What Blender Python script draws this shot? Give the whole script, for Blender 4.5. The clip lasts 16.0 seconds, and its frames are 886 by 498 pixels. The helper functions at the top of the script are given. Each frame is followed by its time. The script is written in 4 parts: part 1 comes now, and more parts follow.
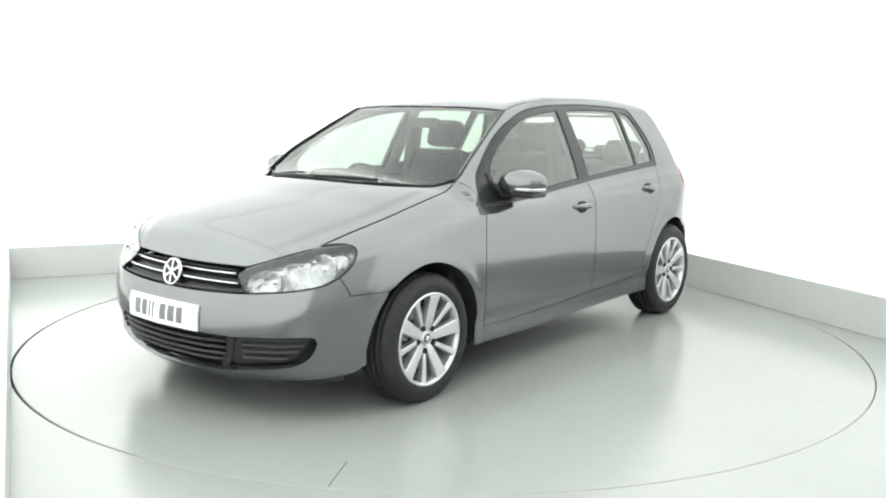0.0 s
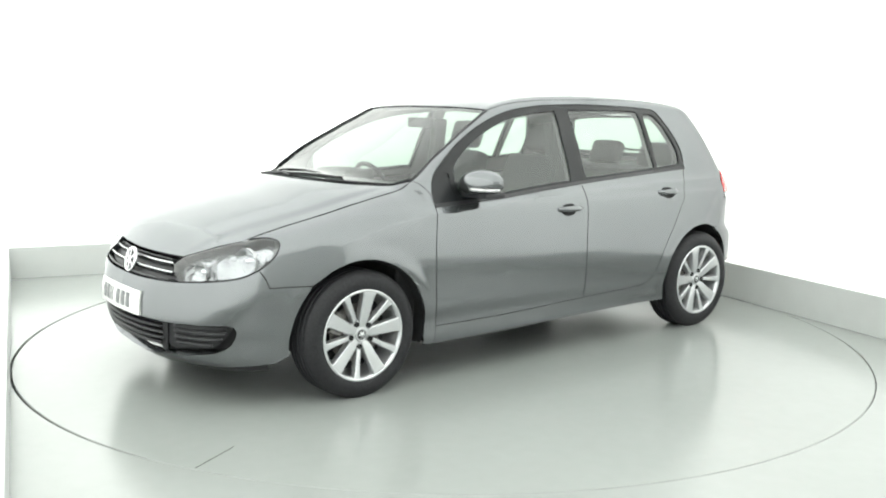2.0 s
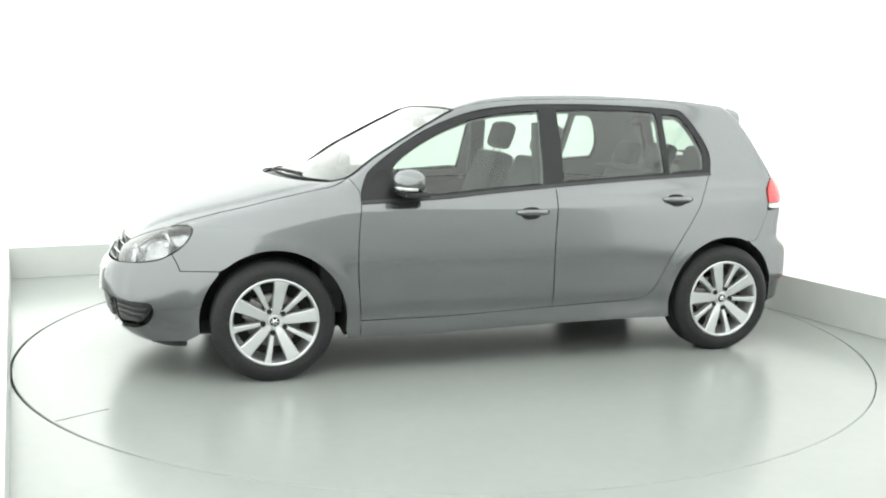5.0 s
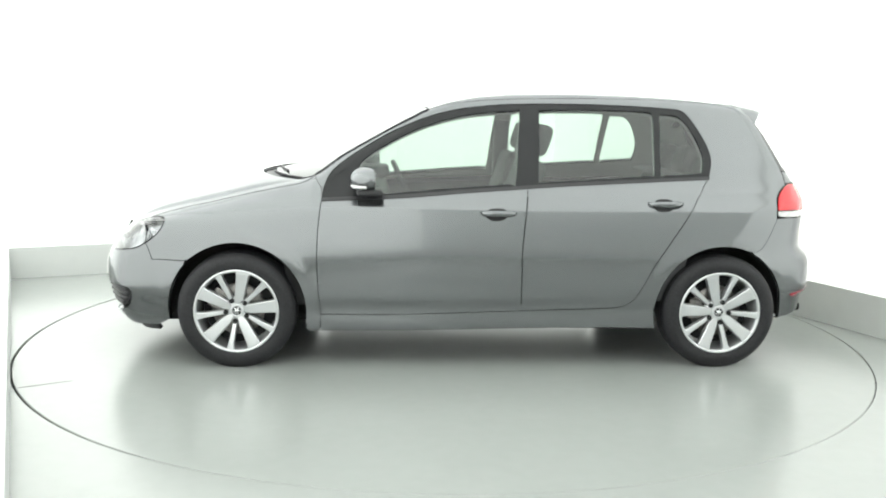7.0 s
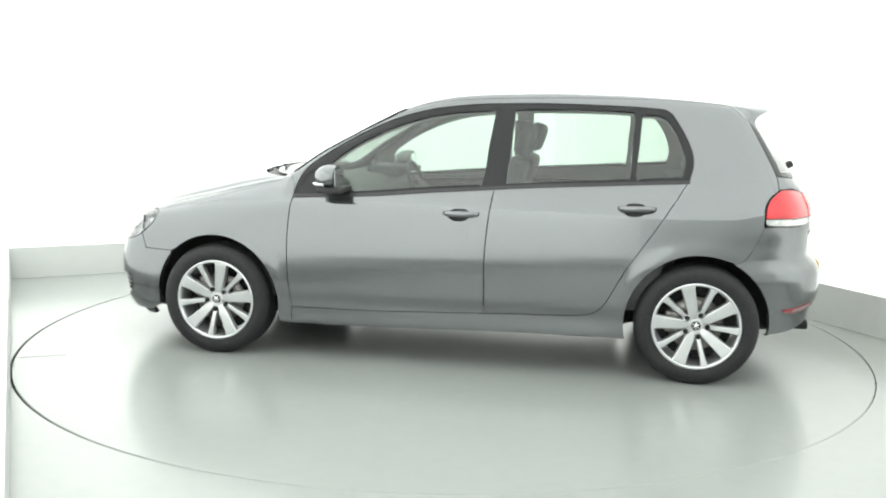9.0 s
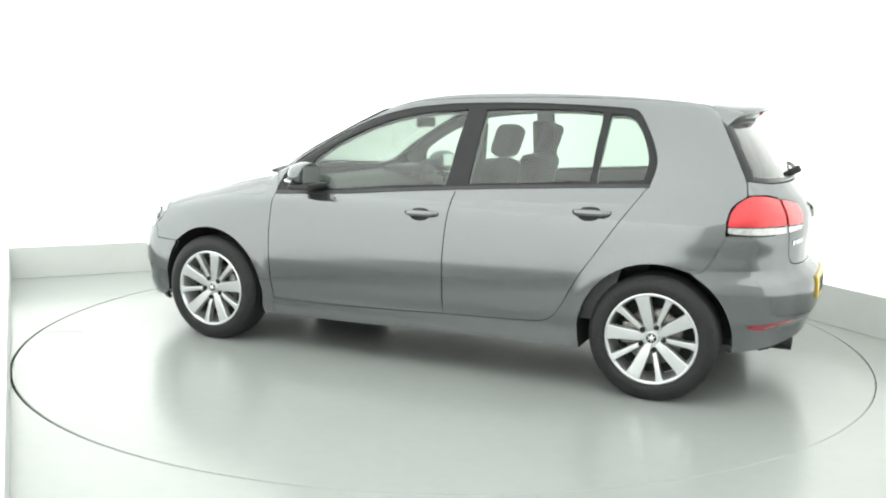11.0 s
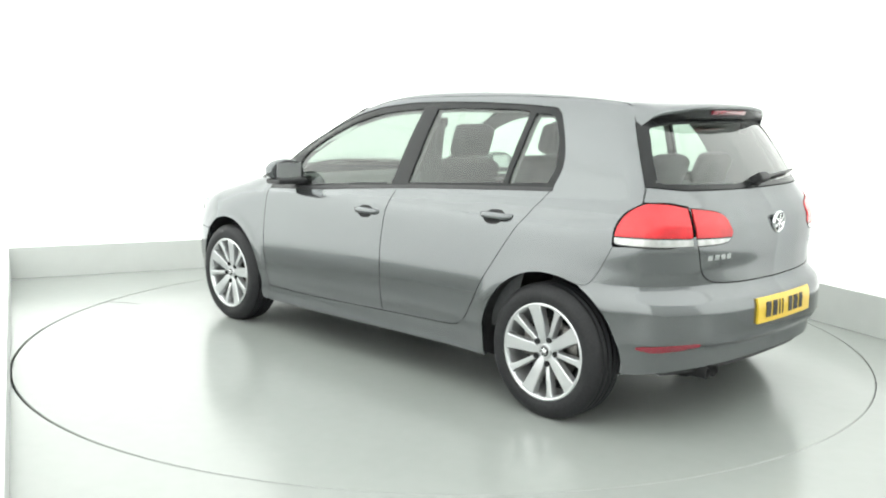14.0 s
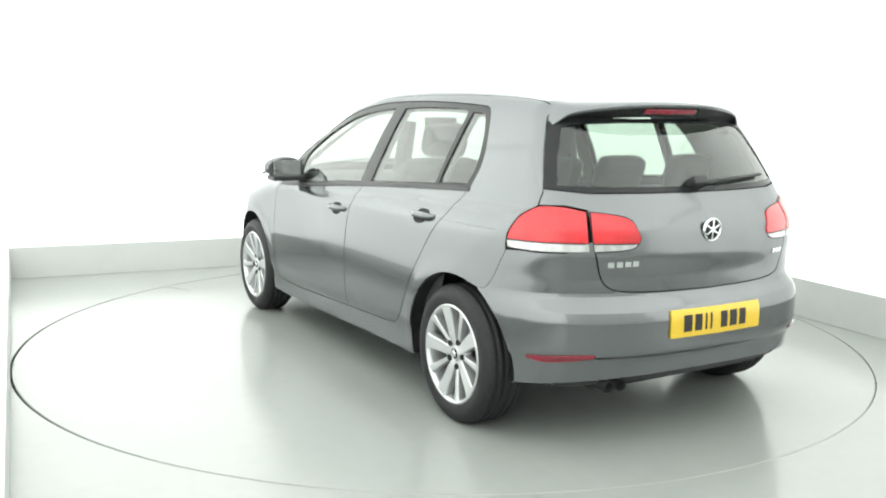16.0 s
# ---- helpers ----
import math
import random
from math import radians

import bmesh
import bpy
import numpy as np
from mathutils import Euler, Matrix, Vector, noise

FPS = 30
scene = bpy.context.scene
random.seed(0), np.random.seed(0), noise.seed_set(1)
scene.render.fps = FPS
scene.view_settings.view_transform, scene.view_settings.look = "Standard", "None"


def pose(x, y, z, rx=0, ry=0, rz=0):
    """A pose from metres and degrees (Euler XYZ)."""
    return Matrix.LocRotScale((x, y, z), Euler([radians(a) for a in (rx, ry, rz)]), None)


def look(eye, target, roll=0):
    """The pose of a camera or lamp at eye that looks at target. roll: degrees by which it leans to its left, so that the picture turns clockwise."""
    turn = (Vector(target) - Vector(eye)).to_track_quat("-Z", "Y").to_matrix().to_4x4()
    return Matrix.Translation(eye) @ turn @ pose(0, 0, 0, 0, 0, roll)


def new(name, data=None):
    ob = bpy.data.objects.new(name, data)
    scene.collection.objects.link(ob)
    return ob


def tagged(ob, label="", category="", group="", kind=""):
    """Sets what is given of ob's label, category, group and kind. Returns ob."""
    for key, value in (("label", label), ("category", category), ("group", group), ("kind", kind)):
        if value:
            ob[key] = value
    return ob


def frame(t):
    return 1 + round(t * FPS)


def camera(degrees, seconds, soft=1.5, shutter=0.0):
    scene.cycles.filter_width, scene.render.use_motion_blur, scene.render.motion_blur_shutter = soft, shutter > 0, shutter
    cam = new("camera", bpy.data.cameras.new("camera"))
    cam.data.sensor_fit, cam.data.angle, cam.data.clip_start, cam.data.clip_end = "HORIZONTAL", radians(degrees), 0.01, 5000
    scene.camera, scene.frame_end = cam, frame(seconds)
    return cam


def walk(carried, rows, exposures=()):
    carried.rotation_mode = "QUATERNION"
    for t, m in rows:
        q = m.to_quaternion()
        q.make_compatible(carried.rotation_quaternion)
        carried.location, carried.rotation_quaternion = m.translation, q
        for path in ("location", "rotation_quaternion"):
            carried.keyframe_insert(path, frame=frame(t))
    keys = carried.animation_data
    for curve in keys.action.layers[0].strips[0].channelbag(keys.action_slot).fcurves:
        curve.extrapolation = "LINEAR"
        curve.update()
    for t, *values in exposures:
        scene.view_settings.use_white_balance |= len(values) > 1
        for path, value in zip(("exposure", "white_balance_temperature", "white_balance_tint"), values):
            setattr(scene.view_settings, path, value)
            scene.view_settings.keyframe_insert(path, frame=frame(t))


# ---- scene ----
cam = camera(51.8, 16.0, soft=2.0)
EYE = look((0.0, -5.553, 1.3734), (-0.0126, -0.6117, 0.6089), 0.944)
walk(cam, [(0.0, EYE), (16.0, EYE)])

# ---- world and light ----
world = bpy.data.worlds.new("studio_surround")
scene.world = world
world.use_nodes = True
world.node_tree.nodes["Background"].inputs[0].default_value = (1.0, 1.0, 1.0, 1)
world.node_tree.nodes["Background"].inputs[1].default_value = 0.3
scene.view_settings.exposure = 0.14


TURN = 25.3          # the room is turned against the view, degrees
NB, NR = 2.74, 2.47  # how far the back and the right wall stand from the turntable's middle


def room(u, v, z=0.0):
    """From room coordinates (u along the back wall, v towards it) to the world."""
    a = radians(TURN)
    return Vector((u * math.cos(a) - v * math.sin(a), u * math.sin(a) + v * math.cos(a), z))


# ---- the shape of the car's body: metres, x forward, y to its left, z up ----
def pchip(*knots):
    """A smooth curve through knots (x, y), without overshoot."""
    xs, ys = (np.array(v, float) for v in zip(*sorted(knots)))
    h, d = np.diff(xs), np.diff(ys) / np.diff(xs)
    m = np.zeros_like(xs)
    m[0], m[-1] = d[0], d[-1]
    for i in range(1, len(xs) - 1):
        if d[i - 1] * d[i] > 0:
            w1, w2 = 2 * h[i] + h[i - 1], h[i] + 2 * h[i - 1]
            m[i] = (w1 + w2) / (w1 / d[i - 1] + w2 / d[i])

    def f(x):
        x = np.asarray(x, float)
        i = np.clip(np.searchsorted(xs, x) - 1, 0, len(xs) - 2)
        s = (x - xs[i]) / h[i]
        inner = (ys[i] * (1 + 2 * s) * (1 - s) ** 2 + ys[i + 1] * s * s * (3 - 2 * s)
                 + h[i] * (m[i] * s * (1 - s) ** 2 + m[i + 1] * s * s * (s - 1)))
        return np.where(x < xs[0], ys[0] + m[0] * (x - xs[0]), np.where(x > xs[-1], ys[-1] + m[-1] * (x - xs[-1]), inner))
    return f


AXLE, HUB, TYRE = 1.289, 0.304, 0.310
WIDE = 1.031
side_z = pchip((0.10, 0.79), (0.17, 0.822), (0.215, 0.8445), (0.25, 0.8472), (0.285, 0.8465), (0.31, 0.8470), (0.345, 0.853), (0.372, 0.8605), (0.385, 0.8625), (0.45, 0.8670), (0.53, 0.8702), (0.58, 0.8705),
               (0.63, 0.8692), (0.70, 0.8650), (0.80, 0.8555), (0.855, 0.844), (0.90, 0.815), (0.98, 0.768), (1.10, 0.715), (1.22, 0.658), (1.33, 0.600), (1.40, 0.558), (1.50, 0.49))
side_x = pchip((2.3, -0.50), (2.05, -0.26), (1.9, -0.155), (1.75, -0.083), (1.6, -0.045), (1.45, -0.022), (1.25, -0.012), (0.9, -0.006), (0.3, 0.0),
               (-0.6, 0.0), (-1.1, -0.008), (-1.35, -0.018), (-1.55, -0.04), (-1.7, -0.075), (-1.85, -0.13), (-2.0, -0.22), (-2.2, -0.45))
top_x = pchip((2.30, 0.30), (2.14, 0.50), (2.09, 0.578), (2.04, 0.640), (1.955, 0.715), (1.87, 0.785), (1.77, 0.835), (1.60, 0.893), (1.43, 0.937), (1.265, 0.980), (1.10, 1.012),
              (1.03, 1.022), (0.93, 1.060), (0.794, 1.132), (0.626, 1.222), (0.458, 1.311), (0.291, 1.390), (0.124, 1.435), (-0.043, 1.458), (-0.21, 1.469), (-0.544, 1.476),
              (-0.878, 1.470), (-1.214, 1.452), (-1.483, 1.424), (-1.652, 1.399), (-1.9, 1.35))
crown_x = pchip((2.1, 0.16), (1.5, 0.15), (1.0, 0.12), (0.7, 0.03), (0.3, 0.05), (-0.1, 0.065), (-1.0, 0.07), (-1.6, 0.08))
bow_x = pchip((2.1, 0.0), (1.5, 0.04), (1.15, 0.12), (0.9, 0.14), (0.3, 0.10), (-0.2, 0.0), (-1.6, 0.0))
front_z = pchip((0.10, 1.95), (0.17, 2.04), (0.22, 2.095), (0.30, 2.134), (0.38, 2.146), (0.46, 2.144), (0.54, 2.131), (0.60, 2.113), (0.68, 2.078), (0.78, 2.02), (1.2, 1.8))
front_y = pchip((0.0, 0.0), (0.2, 0.014), (0.4, 0.066), (0.55, 0.135), (0.66, 0.205), (0.74, 0.30), (0.80, 0.44), (0.9, 0.8))
rear_z = pchip((0.08, -1.84), (0.16, -1.885), (0.25, -1.935), (0.34, -1.953), (0.378, -1.960), (0.398, -1.985), (0.44, -1.992), (0.53, -1.992), (0.575, -1.980), (0.61, -1.945), (0.64, -1.925), (0.70, -1.925),
               (0.80, -1.933), (0.88, -1.928), (0.95, -1.895), (1.01, -1.850), (1.12, -1.775), (1.30, -1.640), (1.45, -1.50))
rear_y = pchip((0.0, 0.0), (0.2, 0.008), (0.36, 0.028), (0.50, 0.066), (0.60, 0.112), (0.68, 0.165), (0.74, 0.224), (0.80, 0.35), (0.9, 0.75))


crease_x = pchip((0.9, 0.60), (1.05, 0.605), (1.27, 0.605), (1.50, 0.592), (1.70, 0.545), (1.855, 0.478), (1.965, 0.385), (2.1, 0.25))
shoulder_x = pchip((2.0, 0.80), (1.3, 0.822), (0.6, 0.868), (0.0, 0.898), (-0.5, 0.917), (-1.0, 0.936), (-1.5, 0.950), (-1.9, 0.955))   # the crease along the flank
shoulder_h = pchip((2.0, 0.0), (1.55, 0.0), (1.0, 0.0035), (0.5, 0.0070), (-1.3, 0.0080), (-1.6, 0.0050), (-1.9, 0.0))
fold_x = pchip((-3.0, 0.0), (0.95, 0.0), (1.10, 0.6), (1.30, 1.0), (1.75, 1.0), (1.92, 0.5), (2.02, 0.0), (2.2, 0.0))


def smax(a, b, k):
    h = np.maximum(k - np.abs(a - b), 0.0) / k
    return np.maximum(a, b) + h * h * k * 0.25


def body(x, y, z):
    """Below nought inside the body, above it outside."""
    y = np.abs(y) / WIDE
    arch = 0.0
    for ax in (AXLE, -AXLE):
        r = np.hypot(x - ax, (z - HUB) * 1.0)
        lip = 0.010 if ax > 0 else 0.013
        fade = np.clip((z - HUB + 0.12) / 0.14, 0, 1)
        arch = arch + 0.0072 / (1 + np.exp(np.clip((r - 0.414) / lip, -40, 40))) * fade
    d = z - shoulder_x(x)
    arch = arch + shoulder_h(x) * np.exp(-(d / np.where(d > 0, 0.030, 0.050)) ** 2 - np.abs(d) / 0.035)
    side = y - side_z(z) - side_x(x) * np.clip(1.15 - 0.25 * z, 0, 2) - arch
    top = z - top_x(x + bow_x(x) * y * y) + crown_x(x) * y * y
    top = top - 0.011 * fold_x(x) / (1 + np.exp(np.clip((y - crease_x(x)) / 0.009, -40, 40)))
    front = x - front_z(z) + front_y(y)
    rear = -(x - rear_z(z) - rear_y(y))
    k = np.where(x > 0.9, 0.13, 0.055)
    return smax(smax(side, top, k), smax(front, rear, 0.02), 0.06)


def solve(p0, p1):
    """Where the straight lines from p0 (outside) to p1 (inside) enter the body."""
    lo, hi = np.zeros(len(p0)), np.ones(len(p0))
    steps = np.linspace(0, 1, 41)
    hit = np.ones(len(p0))
    for s in steps[::-1]:
        q = p0 + (p1 - p0) * s
        hit = np.where(body(*q.T) < 0, s, hit)
    hi, lo = hit, hit - 1 / 40
    for _ in range(26):
        mid = (lo + hi) / 2
        inside = body(*(p0 + (p1 - p0) * mid[:, None]).T) < 0
        hi, lo = np.where(inside, mid, hi), np.where(inside, lo, mid)
    return p0 + (p1 - p0) * ((lo + hi) / 2)[:, None]


def normals(p):
    e, g = 2e-3, []
    for k in range(3):
        d = np.zeros(3)
        d[k] = e
        g.append(body(*(p + d).T) - body(*(p - d).T))
    g = np.array(g).T
    return g / np.maximum(np.linalg.norm(g, axis=1), 1e-9)[:, None]


FRONT_AXIS, REAR_AXIS = 1.15, -1.15


def on(chart, uv):
    """The points of the body's surface at chart coordinates."""
    uv = np.atleast_2d(np.asarray(uv, float))
    u, v = uv.T
    o = np.zeros_like(u)
    if chart == "side":      # u = x, v = z
        a, b = np.stack([u, o + 1.15, v], 1), np.stack([u, o + 0.02, v], 1)
    elif chart == "top":     # u = x, v = y
        a, b = np.stack([u, v * WIDE, o + 1.6], 1), np.stack([u, v * WIDE, o + 0.3], 1)
    elif chart == "front":   # u = degrees round a post, v = z
        c, s = np.cos(np.radians(u)), np.sin(np.radians(u))
        a, b = np.stack([FRONT_AXIS + 1.3 * c, 1.3 * s * WIDE, v], 1), np.stack([FRONT_AXIS + 0.05 * c, 0.05 * s * WIDE, v], 1)
    else:
        c, s = np.cos(np.radians(u)), np.sin(np.radians(u))
        a, b = np.stack([REAR_AXIS - 1.3 * c, 1.3 * s * WIDE, v], 1), np.stack([REAR_AXIS - 0.05 * c, 0.05 * s * WIDE, v], 1)
    return solve(a, b)


def to(chart, p):
    x, y, z = np.atleast_2d(p).T
    y = y / WIDE
    if chart == "side":
        return np.stack([x, z], 1)
    if chart == "top":
        return np.stack([x, y], 1)
    if chart == "front":
        return np.stack([np.degrees(np.arctan2(y, x - FRONT_AXIS)), z], 1)
    return np.stack([np.degrees(np.arctan2(y, REAR_AXIS - x)), z], 1)


# ---- meshes ----
from mathutils import geometry

def part(name, bm, material, parent=None, label="", smooth=True):
    """Links a bmesh as one mesh object under a thing or a part."""
    me = bpy.data.meshes.new(name)
    bm.to_mesh(me)
    bm.free()
    if smooth:
        me.polygons.foreach_set("use_smooth", [True] * len(me.polygons))
    me.materials.append(material)
    ob = new(name, me)
    if parent:
        ob.parent = parent
    return tagged(ob, label)


def inside(poly, p):
    """Which points p lie in the closed polygon."""
    x, y = p[:, 0], p[:, 1]
    r = np.zeros(len(p), bool)
    for (x0, y0), (x1, y1) in zip(poly, np.roll(poly, -1, 0)):
        if y0 != y1:
            r ^= ((y0 > y) != (y1 > y)) & (x < (x1 - x0) * (y - y0) / (y1 - y0) + x0)
    return r


def fine(poly, step):
    """The closed polygon with no side longer than step."""
    out = []
    for a, b in zip(poly, np.roll(poly, -1, 0)):
        n = max(1, int(np.ceil(np.linalg.norm(b - a) / step)))
        out += [a + (b - a) * i / n for i in range(n)]
    return np.array(out)


def shrink(poly, d):
    """The closed polygon drawn in by d."""
    area2 = np.sum(poly[:, 0] * np.roll(poly[:, 1], -1) - np.roll(poly[:, 0], -1) * poly[:, 1])
    e = np.roll(poly, -1, 0) - poly
    n = np.stack([-e[:, 1], e[:, 0]], 1) * (1 if area2 > 0 else -1)
    n /= np.maximum(np.linalg.norm(n, axis=1), 1e-9)[:, None]
    m = n + np.roll(n, 1, 0)
    q = np.maximum((m * m).sum(1), 0.6)
    return poly + m * (2 * d / q)[:, None]


def sheet(poly, holes=(), step=0.03):
    """Triangles that fill a polygon with holes: points and triples."""
    from_ = [np.asarray(poly)] + [np.asarray(h) for h in holes]
    edges, pts = [], []
    for loop in from_:
        k = len(pts)
        pts += list(loop)
        edges += [(k + i, k + (i + 1) % len(loop)) for i in range(len(loop))]
    lo, hi = from_[0].min(0), from_[0].max(0)
    gx, gy = np.meshgrid(np.arange(lo[0], hi[0], step), np.arange(lo[1], hi[1], step))
    gx = gx + (np.arange(gx.shape[0]) % 2)[:, None] * step * 0.5
    g = np.stack([gx.ravel(), gy.ravel()], 1)
    keep = inside(from_[0], g)
    for h in from_[1:]:
        keep &= ~inside(h, g)
    edge = np.array(pts)
    if len(g):
        keep &= np.array([np.min(np.sum((edge - q) ** 2, 1)) > (0.45 * step) ** 2 if k else False for q, k in zip(g, keep)])
    pts += list(g[keep])
    v, _, f, *_ = geometry.delaunay_2d_cdt([Vector(p) for p in pts], edges, [], 0, 1e-6)
    v = np.array([tuple(p) for p in v])
    f = np.array([tuple(t) for t in f if len(t) == 3])
    mid = v[f].mean(1)
    ok = inside(from_[0], mid)
    for h in from_[1:]:
        ok &= ~inside(h, mid)
    return v, f[ok]


def panel(name, chart, outline, material, parent, holes=(), gap=0.002, sink=0.0, rim=0.014, step=0.03, mirror=False, label="", fold=True):
    """A sheet of the body's surface inside an outline of chart coordinates; gap: drawn in by this; sink: below the surface;
    rim: how far its edges fold inwards. mirror: on the car's right side."""
    k = np.array([math.radians(1) * 0.9, 1.0]) if chart in ("front", "rear") else np.array([1.0, 1.0])
    loops = [fine(np.asarray(outline, float) * k, step * 0.6)] + [fine(np.asarray(h, float) * k, step * 0.6) for h in holes]
    loops[0] = shrink(loops[0], gap)
    v, f = sheet(loops[0], loops[1:], step)
    p = on(chart, v / k)
    n = normals(p)
    p = p - n * sink
    # turn the triangles outwards
    c = np.cross(p[f[:, 1]] - p[f[:, 0]], p[f[:, 2]] - p[f[:, 0]])
    flip = (c * n[f[:, 0]]).sum(1) < 0
    f[flip] = f[flip][:, ::-1]
    verts, norms, faces = list(p), list(n), [tuple(t) for t in f]
    if rim:
        count = {}
        for t in faces:
            for a, b in zip(t, t[1:] + t[:1]):
                count[(a, b)] = count.get((a, b), 0) + 1
        for (a, b) in [e for e in count if (e[1], e[0]) not in count]:
            i = len(verts)
            side = np.cross(p[b] - p[a], n[a])
            side = side / max(np.linalg.norm(side), 1e-9)
            verts += [p[a], p[b], p[b] - n[b] * rim, p[a] - n[a] * rim]
            norms += [side] * 4
            faces.append((i, i + 3, i + 2, i + 1))
    verts, norms = np.array(verts), np.array(norms)
    if mirror:
        verts[:, 1] *= -1
        norms[:, 1] *= -1
        faces = [t[::-1] for t in faces]
    me = bpy.data.meshes.new(name)
    me.from_pydata([tuple(q) for q in verts], [], faces)
    me.polygons.foreach_set("use_smooth", [True] * len(me.polygons))
    me.normals_split_custom_set_from_vertices([tuple(q) for q in norms])
    me.materials.append(material)
    ob = new(name, me)
    ob.parent = parent
    return tagged(ob, label)


def thing(name, label, category, m=None, group=""):
    ob = new(name)
    if m is not None:
        ob.matrix_world = m
    return tagged(ob, label, category, group)


def box(bm, x0, x1, y0, y1, z0, z1, bevel=0.0, m=None):
    made = bmesh.ops.create_cube(bm, size=1.0)["verts"]
    t = Matrix.Translation(((x0 + x1) / 2, (y0 + y1) / 2, (z0 + z1) / 2)) @ Matrix.Diagonal((x1 - x0, y1 - y0, z1 - z0, 1))
    bmesh.ops.transform(bm, matrix=t, verts=made)
    if bevel:
        edges = list({e for v in made for e in v.link_edges})
        r = bmesh.ops.bevel(bm, geom=edges, offset=bevel, segments=3, profile=0.6, affect="EDGES", clamp_overlap=True)
        made = list({v for f in r["faces"] for v in f.verts} | {v for v in made if v.is_valid})
    if m is not None:
        bmesh.ops.transform(bm, matrix=m, verts=[v for v in made if v.is_valid])
    return bm


def lathe(profile, n=64, axis="y", close=False):
    """A body turned about an axis through nought: profile of (along, radius)."""
    bm = bmesh.new()
    rings = []
    for i in range(n):
        a = 2 * math.pi * i / n
        c, s = math.cos(a), math.sin(a)
        rings.append([bm.verts.new({"y": (r * c, l, r * s), "z": (r * c, r * s, l), "x": (l, r * c, r * s)}[axis]) for l, r in profile])
    m = len(profile)
    for i in range(n):
        p, q = rings[i], rings[(i + 1) % n]
        for j in range(m if close else m - 1):
            k = (j + 1) % m
            bm.faces.new((p[j], p[k], q[k], q[j]))
    bmesh.ops.remove_doubles(bm, verts=bm.verts, dist=1e-6)
    bmesh.ops.recalc_face_normals(bm, faces=bm.faces)
    return bm


def prism(outline, x0, x1, axis="y", bevel=0.0, seg=2):
    """A flat outline (a list of pairs) drawn out between x0 and x1 along an axis."""
    bm = bmesh.new()

    def at(p, d):
        return {"y": (p[0], d, p[1]), "x": (d, p[0], p[1]), "z": (p[0], p[1], d)}[axis]
    lo = [bm.verts.new(at(p, x0)) for p in outline]
    hi = [bm.verts.new(at(p, x1)) for p in outline]
    bm.faces.new(lo)
    bm.faces.new(hi[::-1])
    for i in range(len(lo)):
        j = (i + 1) % len(lo)
        bm.faces.new((lo[j], lo[i], hi[i], hi[j]))
    bmesh.ops.recalc_face_normals(bm, faces=bm.faces)
    if bevel:
        bmesh.ops.bevel(bm, geom=list(bm.edges), offset=bevel, segments=seg, profile=0.6, affect="EDGES", clamp_overlap=True)
    return bm


def curve_tube(points, r, n=8):
    """A round bar along points."""
    bm = bmesh.new()
    pts = [Vector(p) for p in points]
    rings = []
    for i, p in enumerate(pts):
        d = (pts[min(i + 1, len(pts) - 1)] - pts[max(i - 1, 0)]).normalized()
        u = d.cross(Vector((0.31, 0.2, 0.93))).normalized()
        w = d.cross(u)
        rings.append([bm.verts.new(p + (u * math.cos(2 * math.pi * k / n) + w * math.sin(2 * math.pi * k / n)) * r) for k in range(n)])
    for a, b in zip(rings, rings[1:]):
        for k in range(n):
            bm.faces.new((a[k], a[(k + 1) % n], b[(k + 1) % n], b[k]))
    bm.faces.new(rings[0][::-1])
    bm.faces.new(rings[-1])
    bmesh.ops.recalc_face_normals(bm, faces=bm.faces)
    return bm


